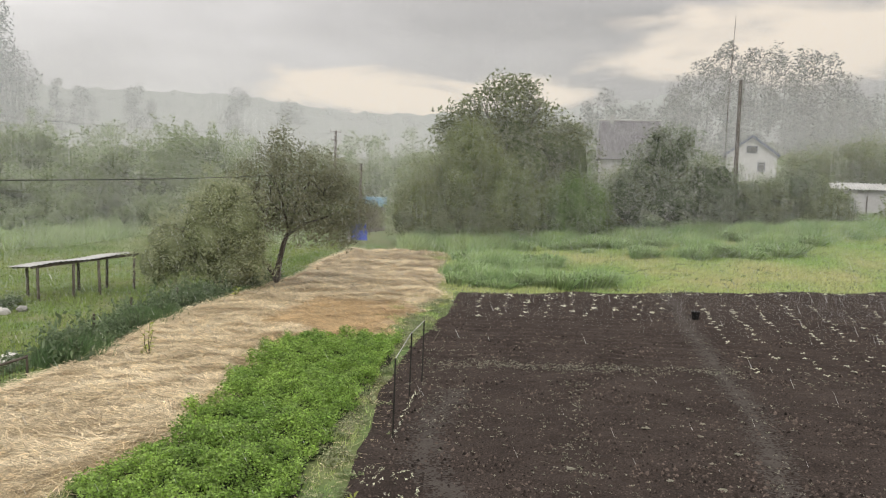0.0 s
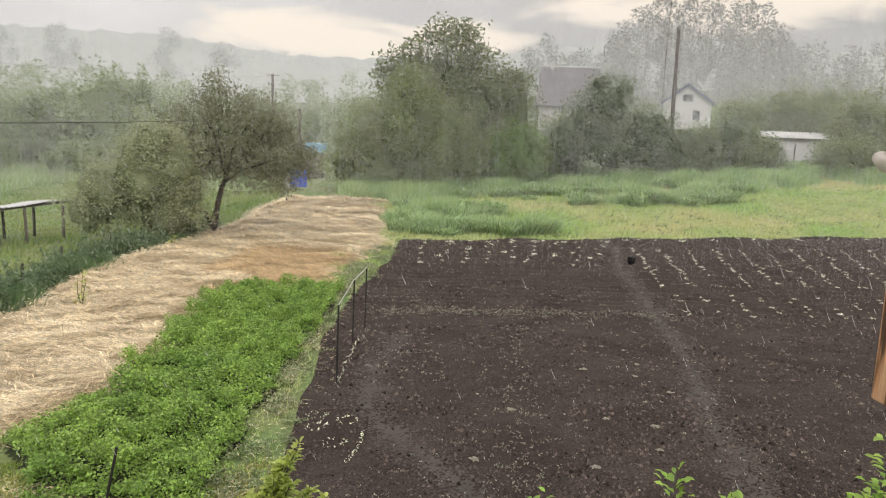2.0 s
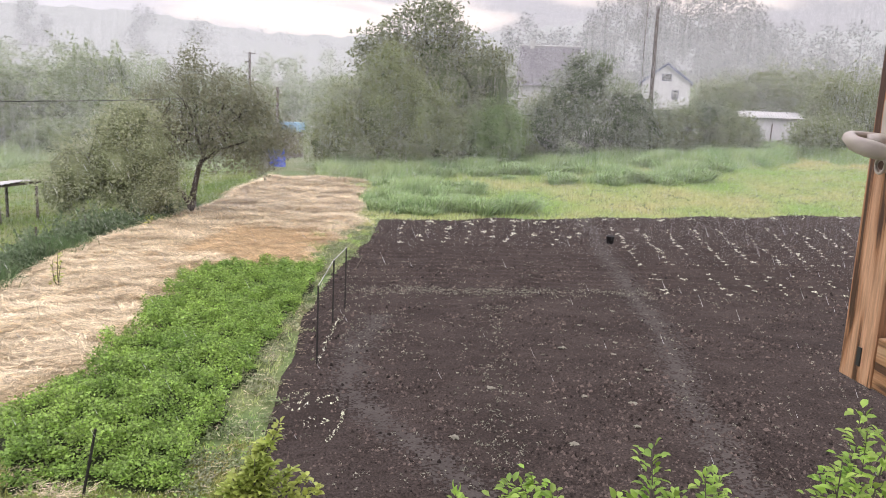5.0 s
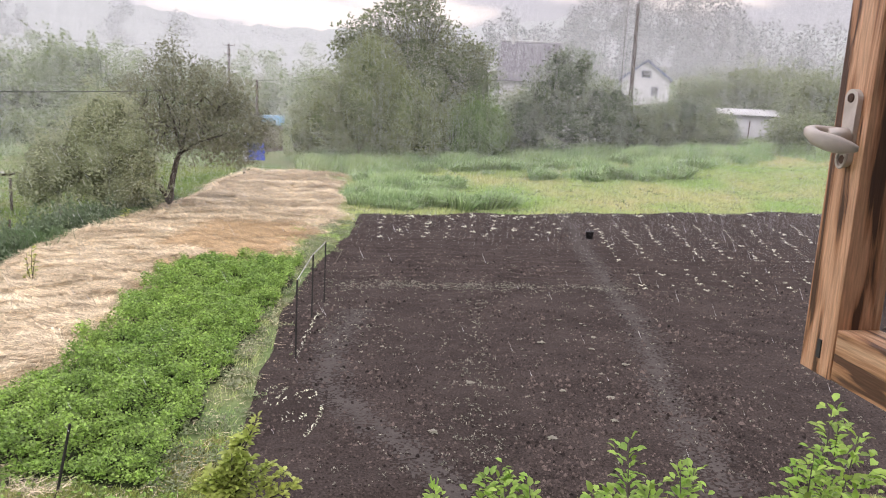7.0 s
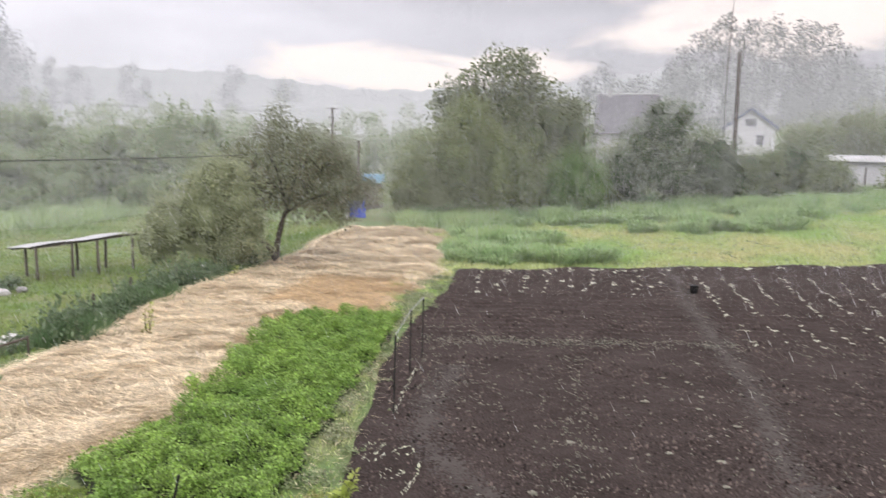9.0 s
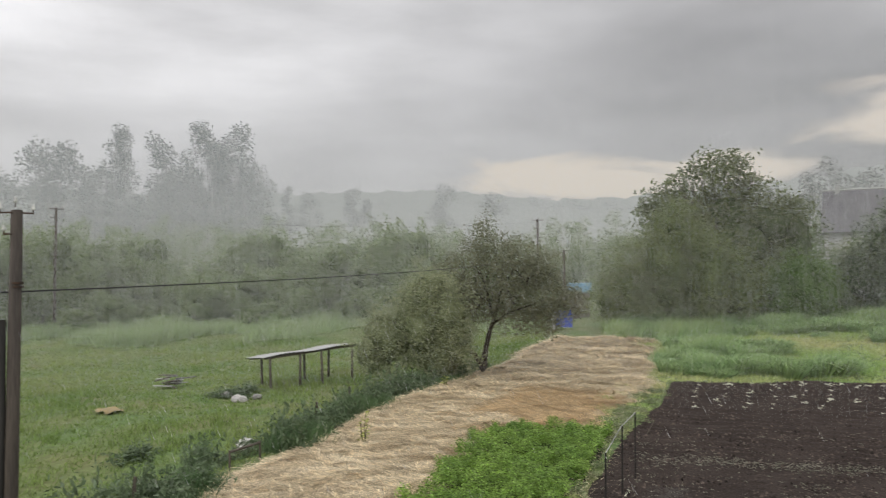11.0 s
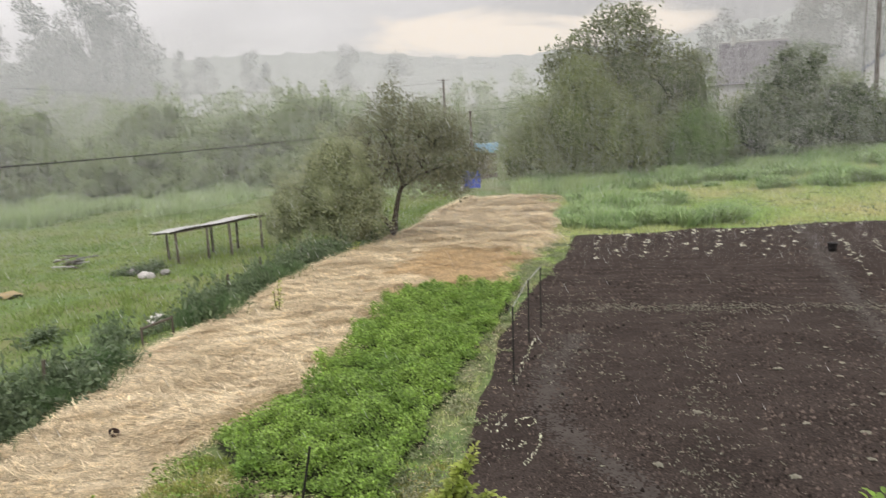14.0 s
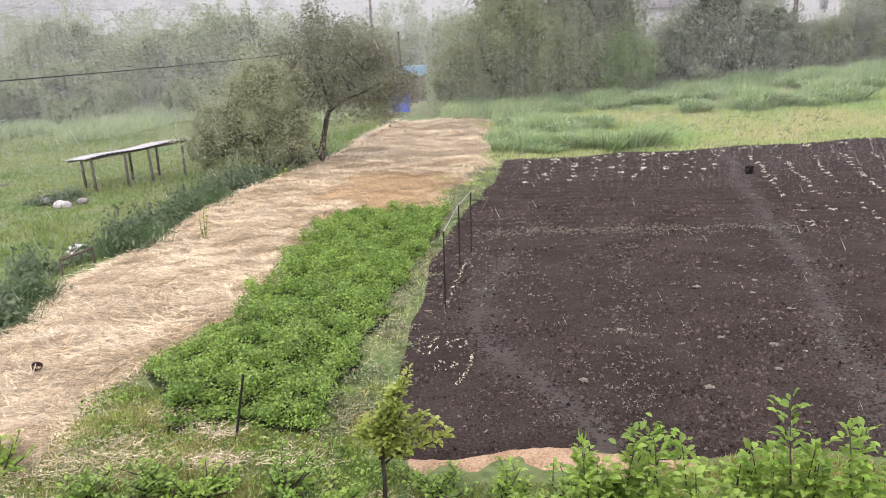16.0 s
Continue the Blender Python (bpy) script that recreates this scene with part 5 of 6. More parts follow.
def build_far_hill():
    """The hillside at the end of the valley, its rain haze put in as emission."""
    az = np.radians(np.linspace(-70, 80, 301))
    deg = np.degrees(az)
    top = 5.3 + 0.2 * np.exp(-((deg - 25) / 9) ** 2) - 0.9 * np.exp(-((deg - 4) / 8) ** 2) + 1.6 * np.exp(-((deg + 21) / 9) ** 2) + 0.12 * np.sin(deg * 2.3) + 0.1 * np.sin(deg * 5.1) + 0.5 * smooth01((deg - 38) / 14)
    d = 430 + 25 * np.sin(deg * 0.11)
    rows = []
    for u in np.linspace(0, 1, 25):
        dd = 136 + (d - 136) * u
        x, y = -np.sin(az) * dd, np.cos(az) * dd
        low = ground_z(x, y) + 1.0
        rows.append(np.stack([x, y, low + (5 + d * np.tan(np.radians(top)) - ground_z(-np.sin(az) * d, np.cos(az) * d) - 1.0) * u ** 2], -1))
    v = np.stack(rows)
    i = np.arange(v.shape[0] * v.shape[1]).reshape(v.shape[:2])
    f = np.stack([i[:-1, :-1], i[:-1, 1:], i[1:, 1:], i[1:, :-1]], -1).reshape(-1, 4)
    tagged(new("backdrop_hill", mesh_from("backdrop_hill", v.reshape(-1, 3), f, M_HAZE_GLOW_HILL, True)), "grey wooded hillside paled by a haze glow", "hill", kind="structure")


build_far_hill()


# ---- rain streaks and rain haze ----
def build_rain():
    """Rain haze between the garden and the hills, added as hair-thin upright white slivers across the viewed sector,
    thinning out with height; then nearer slanted rain streaks.
    """
    rng = np.random.default_rng(16)
    n = 210000
    d = 25 + 105 * rng.uniform(0, 1, n) ** 0.85
    a = np.radians(rng.uniform(-46, 61, n))
    x, y = -np.sin(a) * d, np.cos(a) * d
    z = ground_z(x, y) + 0.05
    # width grows with distance so slivers look equally thin from the camera
    w = d * HAZE_DENSITY * 105 * math.radians(107) / n / 2
    t = a + rng.normal(0, 0.4, n)
    c = np.stack([x, y, z], -1)
    s = np.stack([np.cos(t) * w, np.sin(t) * w, 0 * w], -1)
    top = np.stack([0 * w, 0 * w, rng.uniform(14, 36, n)], -1)
    v = np.stack([c - s, c + s, c + top], 1).reshape(-1, 3)
    m = 560
    d = rng.uniform(4.5, 26, m)
    a = np.radians(rng.uniform(-40, 56, m))
    c = np.stack([-np.sin(a) * d, np.cos(a) * d, rng.uniform(1.0, 6.5, m)], -1)
    s = np.stack([np.cos(a), np.sin(a), 0 * a], -1) * (0.0009 + 0.00012 * d)[:, None]
    fall = np.stack([-0.09 * d / 14, 0 * d, 0.19 * d / 14], -1) * rng.uniform(0.5, 1.3, (m, 1))
    v = np.concatenate([v, np.stack([c - s, c + s, c + fall], 1).reshape(-1, 3)])
    n = n + m
    stuff("rain", v, np.arange(3 * n).reshape(-1, 3), M_RAIN_HAZE, "near rain streaks and thin slivers standing in for rain haze", "rain")


HAZE_DENSITY = 0.0078  # share of the view that a metre of haze slivers hides near the ground
M_RAIN_HAZE = material("rain_and_haze_white", (0.78, 0.79, 0.8), 0.6, 0.03, 1.0, 5.0, 0, second=(0.74, 0.75, 0.77), translucent=0.5, spec=0.3)
build_rain()


# ---- weeds along the meadow's edge ----
def build_weed_bank():
    rng = np.random.default_rng(14)
    def clump(seed):
        """Upright weeds: many leaning stems with small leaves in whorls up them."""
        r = np.random.default_rng(seed)
        n, per = 40, 11
        foot = np.clip(r.normal(0, 0.26, (n, 2)), -0.42, 0.42)
        lean = foot * 0.5 + r.normal(0, 0.12, (n, 2))
        high = r.uniform(0.35, 0.85, n) * np.exp(-1.2 * (foot ** 2).sum(1) / 0.2)
        u = r.uniform(0.12, 1.05, (n, per))
        c = np.stack([foot[:, None, 0] + lean[:, None, 0] * u, foot[:, None, 1] + lean[:, None, 1] * u, high[:, None] * u], -1).reshape(-1, 3)
        c = c + r.normal(0, 0.035, c.shape) * (1, 1, 0.5)
        v, f = leaf_quads(r, c, 0.14, 0.35, 0.38)
        f = np.concatenate([f[:, (0, 1, 2)], f[:, (0, 2, 3)]])
        w = np.array((0.008, 0, 0))
        p = np.concatenate([foot, np.zeros((n, 1))], 1)
        t = np.concatenate([foot + lean, high[:, None]], 1)
        sv = np.stack([p - w, p + w, t], 1).reshape(-1, 3)
        return mesh_from("nettles", np.concatenate([v, sv]), np.concatenate([f, np.arange(3 * n).reshape(-1, 3) + len(v)]), M_LEAF_NETTLE)
    meshes = [clump(400 + k) for k in range(6)]
    for i in range(78):
        y = 9.0 + 25 * (i / 77) ** 1.1 + rng.normal(0, 0.35)
        x = float(straw_left(y)) - 0.6 + rng.normal(0, 0.33)
        if 15.3 < y < 18.6:
            x -= 1.5
        ob = new("nettle_clump", meshes[rng.integers(6)])
        s = rng.uniform(0.65, 1.15)
        ob.matrix_world = pose(x, y, gz(x, y) - 0.05, 0, 0, rng.uniform(0, 360)) @ Matrix.Diagonal((s, s, s * rng.choice((0.45, 0.7, 1.1, 1.8)), 1))
        tagged(ob, "dark green clump of nettles and tall weeds", "weeds", "weeds along the straw")

    # the tallest clumps stand apart
    for cx, cy, n, tall in ((-10.15, 13.6, 9, 1.25), (-10.3, 19.7, 5, 1.2), (-10.1, 21.4, 5, 1.15), (-10.3, 24.6, 5, 1.1), (-9.9, 28.0, 6, 1.1), (-10.3, 11.6, 6, 1.2), (-9.6, 30.2, 5, 1.0)):
        for _ in range(n):
            x, y = cx + rng.normal(0, 0.3), cy + rng.normal(0, 0.4)
            ob = new("nettle_clump", meshes[rng.integers(6)])
            ob.matrix_world = pose(x, y, gz(x, y) - 0.05, 0, 0, rng.uniform(0, 360)) @ Matrix.Diagonal((1.05, 1.05, tall * rng.uniform(0.8, 1.2), 1))
            tagged(ob, "dark green clump of nettles and tall weeds", "weeds", "weeds along the straw")
    # a few clumps in the meadow near the pole
    for az, d, s in ((47.5, 16, 0.6), (44, 18.5, 0.5), (50, 15, 0.8), (53, 14.5, 0.8), (41.5, 19.5, 0.55), (45.5, 21, 0.7), (48.5, 19, 0.6), (39.5, 22, 0.6), (38.3, 24.6, 0.9), (37.9, 24.9, 0.8), (31.9, 33.4, 0.9), (31.2, 33.3, 1.0), (30.6, 33.8, 0.9), (32.6, 33.5, 0.7), (30.2, 34.2, 0.8)):
        x, y = at_bearing(az, d)
        ob = new("nettle_clump", meshes[rng.integers(6)])
        ob.matrix_world = pose(x, y, gz(x, y) - 0.05, 0, 0, rng.uniform(0, 360)) @ Matrix.Diagonal((s * 1.3, s * 1.3, s * 0.8, 1))
        tagged(ob, "dark green clump of weeds in the meadow", "weeds", "weeds in the meadow")


build_weed_bank()


# ---- young trees and shrubs below the window ----
def twig_shrub(name, label, x, y, stems, count, size, mat, seed, category="shrub", group="", bushy=0.05, low=0.2, trunk=0.0):
    """Upright twigs set with single leaves; stems are (dx, dy, dz) of each tip."""
    rng = np.random.default_rng(seed)
    ob = thing(name, label, category, (x, y, gz(x, y)), 0, group)
    bm, c, o = bmesh.new(), [], []
    for k, s in enumerate(stems):
        s = Vector(s)
        a = Vector((rng.normal(0, 0.02), rng.normal(0, 0.02), -0.05 if not trunk else trunk * rng.uniform(0.75, 1.15)))
        m = a.lerp(s, 0.55) + Vector((rng.normal(0, 0.05), rng.normal(0, 0.05), 0))
        tube([a, m, s], [0.018, 0.011, 0.004], 5, bm)
        for j in range(count):
            u = low + (1 - low) * (j + rng.uniform()) / count
            p = a.lerp(m, u / 0.55) if u < 0.55 else m.lerp(s, (u - 0.55) / 0.45)
            out = Vector(rng.normal(0, 1, 3))
            out.z = abs(out.z) * 0.5
            out.normalize()
            c.append(p + out * (size * 0.5 + abs(rng.normal(0, bushy)) * (1.25 - u)))
            o.append(out)
    if trunk:
        tube([(0, 0, -0.08), (0.015, 0, trunk * 0.5), (0.0, 0, trunk * 1.15)], [0.034, 0.027, 0.018], 8, bm)
    part("stem", bm, M_BARK, ob, smooth=True)
    v, f = [], []
    for p, d in zip(c, o):
        d = Vector(d)
        side = d.cross(Vector((rng.normal(0, 0.3), rng.normal(0, 0.3), 1))).normalized()
        up = side.cross(d)
        L = size * rng.uniform(0.7, 1.3)
        w = L * 0.3
        b = len(v)
        v += [p - d * L * 0.5, p - d * L * 0.1 + side * w + up * w * 0.45, p + d * L * 0.3 + side * w * 0.7 + up * w * 0.3, p + d * L * 0.55 - up * w * 0.4,
              p + d * L * 0.3 - side * w * 0.7 + up * w * 0.3, p - d * L * 0.1 - side * w + up * w * 0.45, p - d * L * 0.05, p + d * L * 0.3]
        f += [(b, b + 6, b + 1, b + 1), (b + 6, b + 7, b + 2, b + 1), (b + 7, b + 3, b + 2, b + 2), (b, b + 5, b + 6, b + 6), (b + 6, b + 5, b + 4, b + 7), (b + 7, b + 4, b + 3, b + 3)]
    tri = []
    for q in f:
        tri.append((q[0], q[1], q[2]))
        if q[3] != q[2]:
            tri.append((q[0], q[2], q[3]))
    part("crown", mesh_from("crown", [tuple(p) for p in v], tri, mat), None, ob)
    return ob


def stem_fan(rng, n, height, spread, z0=0.55):
    return [(rng.normal(0, spread), rng.normal(0, spread), height * rng.uniform(z0, 1.0)) for _ in range(n)]


rs = np.random.default_rng(15)
twig_shrub("young_tree", "slim young tree with yellow-green leaves", -1.25, 7.6,
           [(0.35, 0, 1.62), (0.2, 0.05, 1.4), (0.1, -0.05, 1.25), (-0.14, 0, 1.0), (-0.22, 0.05, 0.85), (0.3, 0.06, 1.45), (0.5, 0, 1.1), (0.66, 0.03, 1.0), (0.8, 0, 0.86), (0.02, 0.1, 1.1), (0.28, -0.08, 1.2)],
           112, 0.085, M_LEAF_YOUNG, 501, "tree", "", 0.085, 0.1, 0.6)
for i, (az, d, h, n, wide) in enumerate(((-10.2, 5.6, 2.0, 10, 0.15), (-13.0, 5.6, 2.05, 11, 0.17), (-17.4, 5.6, 1.95, 10, 0.17), (-20.4, 5.5, 1.95, 10, 0.18), (-23.4, 5.6, 2.0, 9, 0.17), (-25.2, 5.6, 2.5, 7, 0.1), (-28.6, 5.6, 2.35, 9, 0.14),
                                         (-31.2, 5.5, 2.1, 7, 0.13), (-36.8, 5.6, 3.0, 11, 0.16), (-34.0, 5.2, 1.9, 8, 0.16), (-4.8, 5.5, 1.5, 6, 0.2), (-15.2, 5.4, 1.65, 7, 0.18), (-26.8, 5.4, 1.9, 9, 0.2))):
    x, y = at_bearing(az, d)
    twig_shrub("plum_shrub", "wind-tossed bright green plum shrub below the window", x, y, stem_fan(rs, n, h, wide, 0.62), 140, 0.08, M_LEAF_PLUM, 510 + i, "shrub", "plum shrubs", 0.19, 0.4)
for i, (x, y, h) in enumerate(((-4.1, 7.8, 0.42), (-3.5, 7.6, 0.32), (-2.5, 7.7, 0.42), (-6.25, 8.05, 0.4), (-0.6, 7.7, 0.36), (0.2, 7.45, 0.5), (0.9, 7.5, 0.5), (-1.9, 7.3, 0.3), (-4.9, 7.6, 0.3), (1.6, 7.4, 0.5))):
    twig_shrub("currant_bush", "low leafy green bush in the lawn", x, y, stem_fan(rs, 14, h, 0.26, 0.35), 32, 0.07, M_LEAF_PLUM if i % 2 else M_CLOVER, 530 + i, "bush", "low bushes", 0.07)
# saplings in the straw
for i, (x, y, h) in enumerate(((-7.85, 19.6, 0.95), (-8.2, 29.2, 0.6))):
    twig_shrub("sapling", "thin sapling with a few yellow leaves standing in straw", x, y, [(0.03, 0, h), (0.1, 0.05, h * 0.8), (-0.1, 0, h * 0.85)], 16, 0.10, M_LEAF_YOUNG, 540 + i, "sapling", "saplings in the straw")


# ---- garden things ----
def bucket(x, y):
    z = gz(x, y) + 0.06
    ob = thing("bucket", "black plastic bucket standing on the soil", "bucket", (x, y, z))
    bm = bmesh.new()
    n, prof = 24, [(0.0, 0.0), (0.12, 0.0), (0.16, 0.27), (0.175, 0.275), (0.175, 0.29), (0.155, 0.29), (0.112, 0.02), (0.0, 0.02)]
    rings = [[bm.verts.new((r * math.cos(k * math.tau / n), r * math.sin(k * math.tau / n), h)) for k in range(n)] for r, h in prof[1:-1]]
    for a, b in zip(rings, rings[1:]):
        for k in range(n):
            bm.faces.new((a[k], a[(k + 1) % n], b[(k + 1) % n], b[k]))
    bm.faces.new(rings[0][::-1])
    bm.faces.new(rings[-1])
    part("body", bm, M_BUCKET, ob, smooth=True)
    part("handle", tube([(0.17 * math.cos(a), -0.02 - 0.05 * math.sin(a), 0.27 - 0.12 * math.sin(a)) for a in np.linspace(0, math.pi, 12)], [0.005] * 12, 5), M_IRON, ob, smooth=True)


bucket(9.35, 27.45)


def _mesh(bm, name, mat):
    me = bpy.data.meshes.new(name)
    bm.to_mesh(me)
    bm.free()
    me.materials.append(mat)
    return me


# three iron stakes with a pale cord between their tops
frame_ob = thing("stake_trellis", "thin black iron stakes joined by a pale cord", "trellis", (0, 0, 0))
S_NEAR, S_MID, S_FAR = (-0.9, 13.9), (-0.72, 16.6), (-0.48, 17.9)
for (x, y), h in ((S_NEAR, 1.62), (S_MID, 1.55), (S_FAR, 1.6)):
    part("stake", tube([(x, y, gz(x, y) - 0.2), (x + 0.02, y, gz(x, y) + h)], [0.02, 0.018], 6), M_CHAR, frame_ob)
part("cord", tube([(S_NEAR[0] + 0.02, S_NEAR[1], 1.62), (-0.84, 15.3, 1.50), (S_MID[0], S_MID[1], 1.54), (S_FAR[0] + 0.02, S_FAR[1], 1.6)], [0.009] * 4, 5), M_CABLE_PALE, frame_ob)
# loose rods
tagged(new("iron_rod", _mesh(tube([(-3.5, 9.0, -0.1), (-3.28, 9.0, 0.95)], [0.019, 0.017], 6), "iron_rod", M_CHAR)), "thin dark iron rod stuck leaning in the lawn", "stake")
tagged(new("stick", _mesh(tube([(-0.3, 22.6, 0.02), (-0.05, 23.0, 0.42)], [0.014, 0.011], 6), "stick", M_POST)), "short pale stick leaning out of the soil", "stick")


M_POT = material("dark_brown_plastic", (0.05, 0.03, 0.022), 0.6, 0.3, 9.0, 60.0, 0.3, second=(0.025, 0.018, 0.015))


def pot(x, y):
    bm = bmesh.new()
    n = 16
    rings = [[bm.verts.new((r * math.cos(k * math.tau / n), r * math.sin(k * math.tau / n), h)) for k in range(n)] for r, h in ((0.09, 0), (0.12, 0.16), (0.13, 0.17), (0.11, 0.165), (0.08, 0.03))]
    for a, b in zip(rings, rings[1:]):
        for k in range(n):
            bm.faces.new((a[k], a[(k + 1) % n], b[(k + 1) % n], b[k]))
    bm.faces.new(rings[0][::-1])
    bm.faces.new(rings[-1])
    me = _mesh(bm, "plant_pot", M_POT)
    o = new("plant_pot", me)
    o.matrix_world = pose(x, y, gz(x, y) + 0.13, 14, 24, 0) @ Matrix.Scale(0.68, 4)
    tagged(o, "small dark brown plant pot lying in the straw", "pot")


pot(-7.5, 11.0)

# ---- shelter in the meadow ----
def shelter():
    A, B = at_bearing(28.9, 34.5), at_bearing(22.6, 36.5)
    a, b = Vector((*A, 0)), Vector((*B, 0))
    ob = thing("open_shelter", "low open shelter with a corrugated grey roof on thin posts", "shelter", (A[0], A[1], gz(*A)), math.degrees(math.atan2(b.y - a.y, b.x - a.x)))
    L, W, H0, H1 = (b - a).length, 1.7, 1.46, 1.72
    # corrugated sheet, higher at the far end, tipping to the front
    xs, ys = np.linspace(-0.35, L + 0.25, 90), np.linspace(-0.1, W + 0.3, 5)
    X, Y = np.meshgrid(xs, ys)
    Z = H0 + (H1 - H0) * (X / L) - 0.17 * (Y / W) + 0.015 * np.sin(X * math.tau / 0.22) + 0.03 * np.sin(X * 2.1)
    i = np.arange(X.size).reshape(X.shape)
    f = np.stack([i[:-1, :-1], i[:-1, 1:], i[1:, 1:], i[1:, :-1]], -1).reshape(-1, 4)
    top = np.stack([X, Y, Z], -1).reshape(-1, 3)
    n = len(top)
    v = np.concatenate([top, top - (0, 0, 0.02)])
    ff = np.concatenate([f, f[:, ::-1] + n])
    part("roof", mesh_from("roof", v, ff, M_SLATE, True), None, ob, "grey corrugated asbestos roof sheet")
    for y in (0.05, W):
        part("beam", box(-0.2, L + 0.15, y - 0.04, y + 0.04, 0, 0.09, 0.01), M_POST, ob).matrix_local = Matrix.Translation((0, 0, H0 - 0.13 - 0.17 * y / W)) @ Matrix.Rotation(-math.atan((H1 - H0) / L), 4, "Y")
    for x, y in ((0.1, 0.05), (1.55, 0.1), (2.7, 0.05), (L - 0.1, 0.05), (0.4, W), (2.6, W), (L - 0.5, W)):
        h = H0 + (H1 - H0) * x / L - 0.04 - 0.17 * y / W
        part("post", tube([(x, y, -0.5), (x + rs.normal(0, 0.04), y, h)], [0.065, 0.06], 7), M_POST, ob, smooth=True)


shelter()


def stones(cx, cy, n, seed, label):
    """A heap of stones, each a thing of its own."""
    r = np.random.default_rng(seed)
    for k in range(n):
        bm = bmesh.new()
        bmesh.ops.create_icosphere(bm, subdivisions=2, radius=0.22)
        off = Vector(r.uniform(0, 50, 3))
        for v in bm.verts:
            v.co *= 1 + 0.35 * noise.noise(v.co * 5 + off)
            v.co.z *= 0.65
        x, y = cx + r.normal(0, 0.55), cy + r.normal(0, 0.4)
        o = new("stone", _mesh(bm, "stone", M_STONE))
        o.matrix_world = pose(x, y, gz(x, y) + 0.06, 0, 0, r.uniform(0, 360)) @ Matrix.Scale(r.uniform(0.5, 1.1), 4)
        tagged(o, label, "stone", "stones in the meadow")


stones(*at_bearing(31.4, 32.6), 7, 61, "pale grey stone lying in the grass")


def log_pile(cx, cy):
    r = np.random.default_rng(62)
    for k in range(16):
        a = r.normal(0.5, 0.9)
        d = Vector((math.cos(a), math.sin(a), r.normal(0, 0.1))) * r.uniform(0.2, 0.5)
        c = Vector((cx + r.normal(0, 0.28), cy + r.normal(0, 0.2), gz(cx, cy) + 0.08 + 0.03 * k))
        o = new("scrap_board", _mesh(box(-d.length, d.length, -0.07, 0.07, -0.02, 0.02, 0.006), "scrap_board", (M_POST, M_SLATE, M_ROOF_GREY)[k % 3]))
        o.matrix_world = Matrix.Translation(c) @ d.to_track_quat("X", "Z").to_matrix().to_4x4()
        tagged(o, "weathered scrap board thrown on a heap", "board", "scrap heap in the meadow")


log_pile(*at_bearing(35.5, 36.8))
M_DRY = material("dry_cuttings", (0.34, 0.27, 0.14), 0.95, 0.3, 3, 30, 0.5)
hx, hy = at_bearing(39.9, 31.4)
sheet("dry_cuttings", hx - 1.0, hx + 1.0, hy - 0.8, hy + 0.8, 0.08, lambda x, y: 0.07 + 0.06 * vnoise(x, y, 0.25, 51),
      lambda x, y: np.hypot((x - hx) / 0.85, (y - hy) / 0.5) + 0.3 * vnoise(x, y, 0.4, 52) < 0.9, M_DRY, "small patch of pale dry grass cuttings", "cuttings")


def mesh_panel():
    """A low frame of wire netting at the straw's edge."""
    p, q = (-10.35, 16.75), (-10.1, 17.8)
    ob = thing("netting_frame", "low dark wire netting on two posts beside the straw", "fence", (0, 0, 0))
    zs = -0.22, -0.2
    P, Q = Vector((*p, zs[0])), Vector((*q, zs[1]))
    for e in (P, Q):
        part("post", tube([e - Vector((0, 0, 0.5)), e + Vector((0, 0, 0.66))], [0.036, 0.034], 6), M_POST, ob)
    up = Vector((0, 0, 0.62))
    part("rail", tube([P + up, Q + up], [0.034, 0.034], 6), M_POST, ob)
    bm = bmesh.new()
    for k in range(1, 12):
        a = P.lerp(Q, k / 12)
        tube([a + Vector((0, 0, -0.1)), a + up], [0.003, 0.003], 3, bm)
    for k in range(7):
        z = Vector((0, 0, -0.05 + 0.1 * k))
        tube([P + z, Q + z], [0.003, 0.003], 3, bm)
    part("netting", bm, M_IRON, ob, "thin rusty wire netting")


mesh_panel()


def torn_bag(x, y):
    bm = bmesh.new()
    bmesh.ops.create_icosphere(bm, subdivisions=3, radius=0.28)
    for v in bm.verts:
        v.co *= 1 + 0.5 * noise.noise(v.co * 6) + 0.25 * noise.noise(v.co * 15)
        v.co.z = max(v.co.z * 0.8, -0.12)
    ob = new("plastic_bag", _mesh(bm, "plastic_bag", M_STONE))
    ob.matrix_world = pose(x, y, gz(x, y) + 0.1)
    tagged(ob, "crumpled whitish plastic bag lying among weeds", "bag")


torn_bag(*at_bearing(30.5, 23.6))
for i, y in enumerate((13.2, 21.5, 24.5, 27.5)):
    x = float(straw_left(y)) - 0.9
    tagged(new("fence_post", _mesh(tube([(x, y, gz(x, y) - 0.3), (x + 0.05, y, gz(x, y) + 0.85)], [0.045, 0.04], 7), "fence_post", M_POST)), "short grey wooden fence post among weeds", "post", "fence posts")


# ---- poles and lines ----
def insulator(parent, x, y, z, s=1.0):
    pin = part("pin", tube([(x, y, z - 0.12 * s), (x, y, z)], [0.012 * s, 0.012 * s], 6), M_IRON, parent)
    o = part("insulator", tube([(x, y, z - 0.02 * s), (x, y, z + 0.02 * s), (x, y, z + 0.05 * s), (x, y, z + 0.075 * s), (x, y, z + 0.1 * s)], [0.045 * s, 0.045 * s, 0.03 * s, 0.038 * s, 0.02 * s], 9), M_CERAMIC, parent, "white ceramic insulator", True)


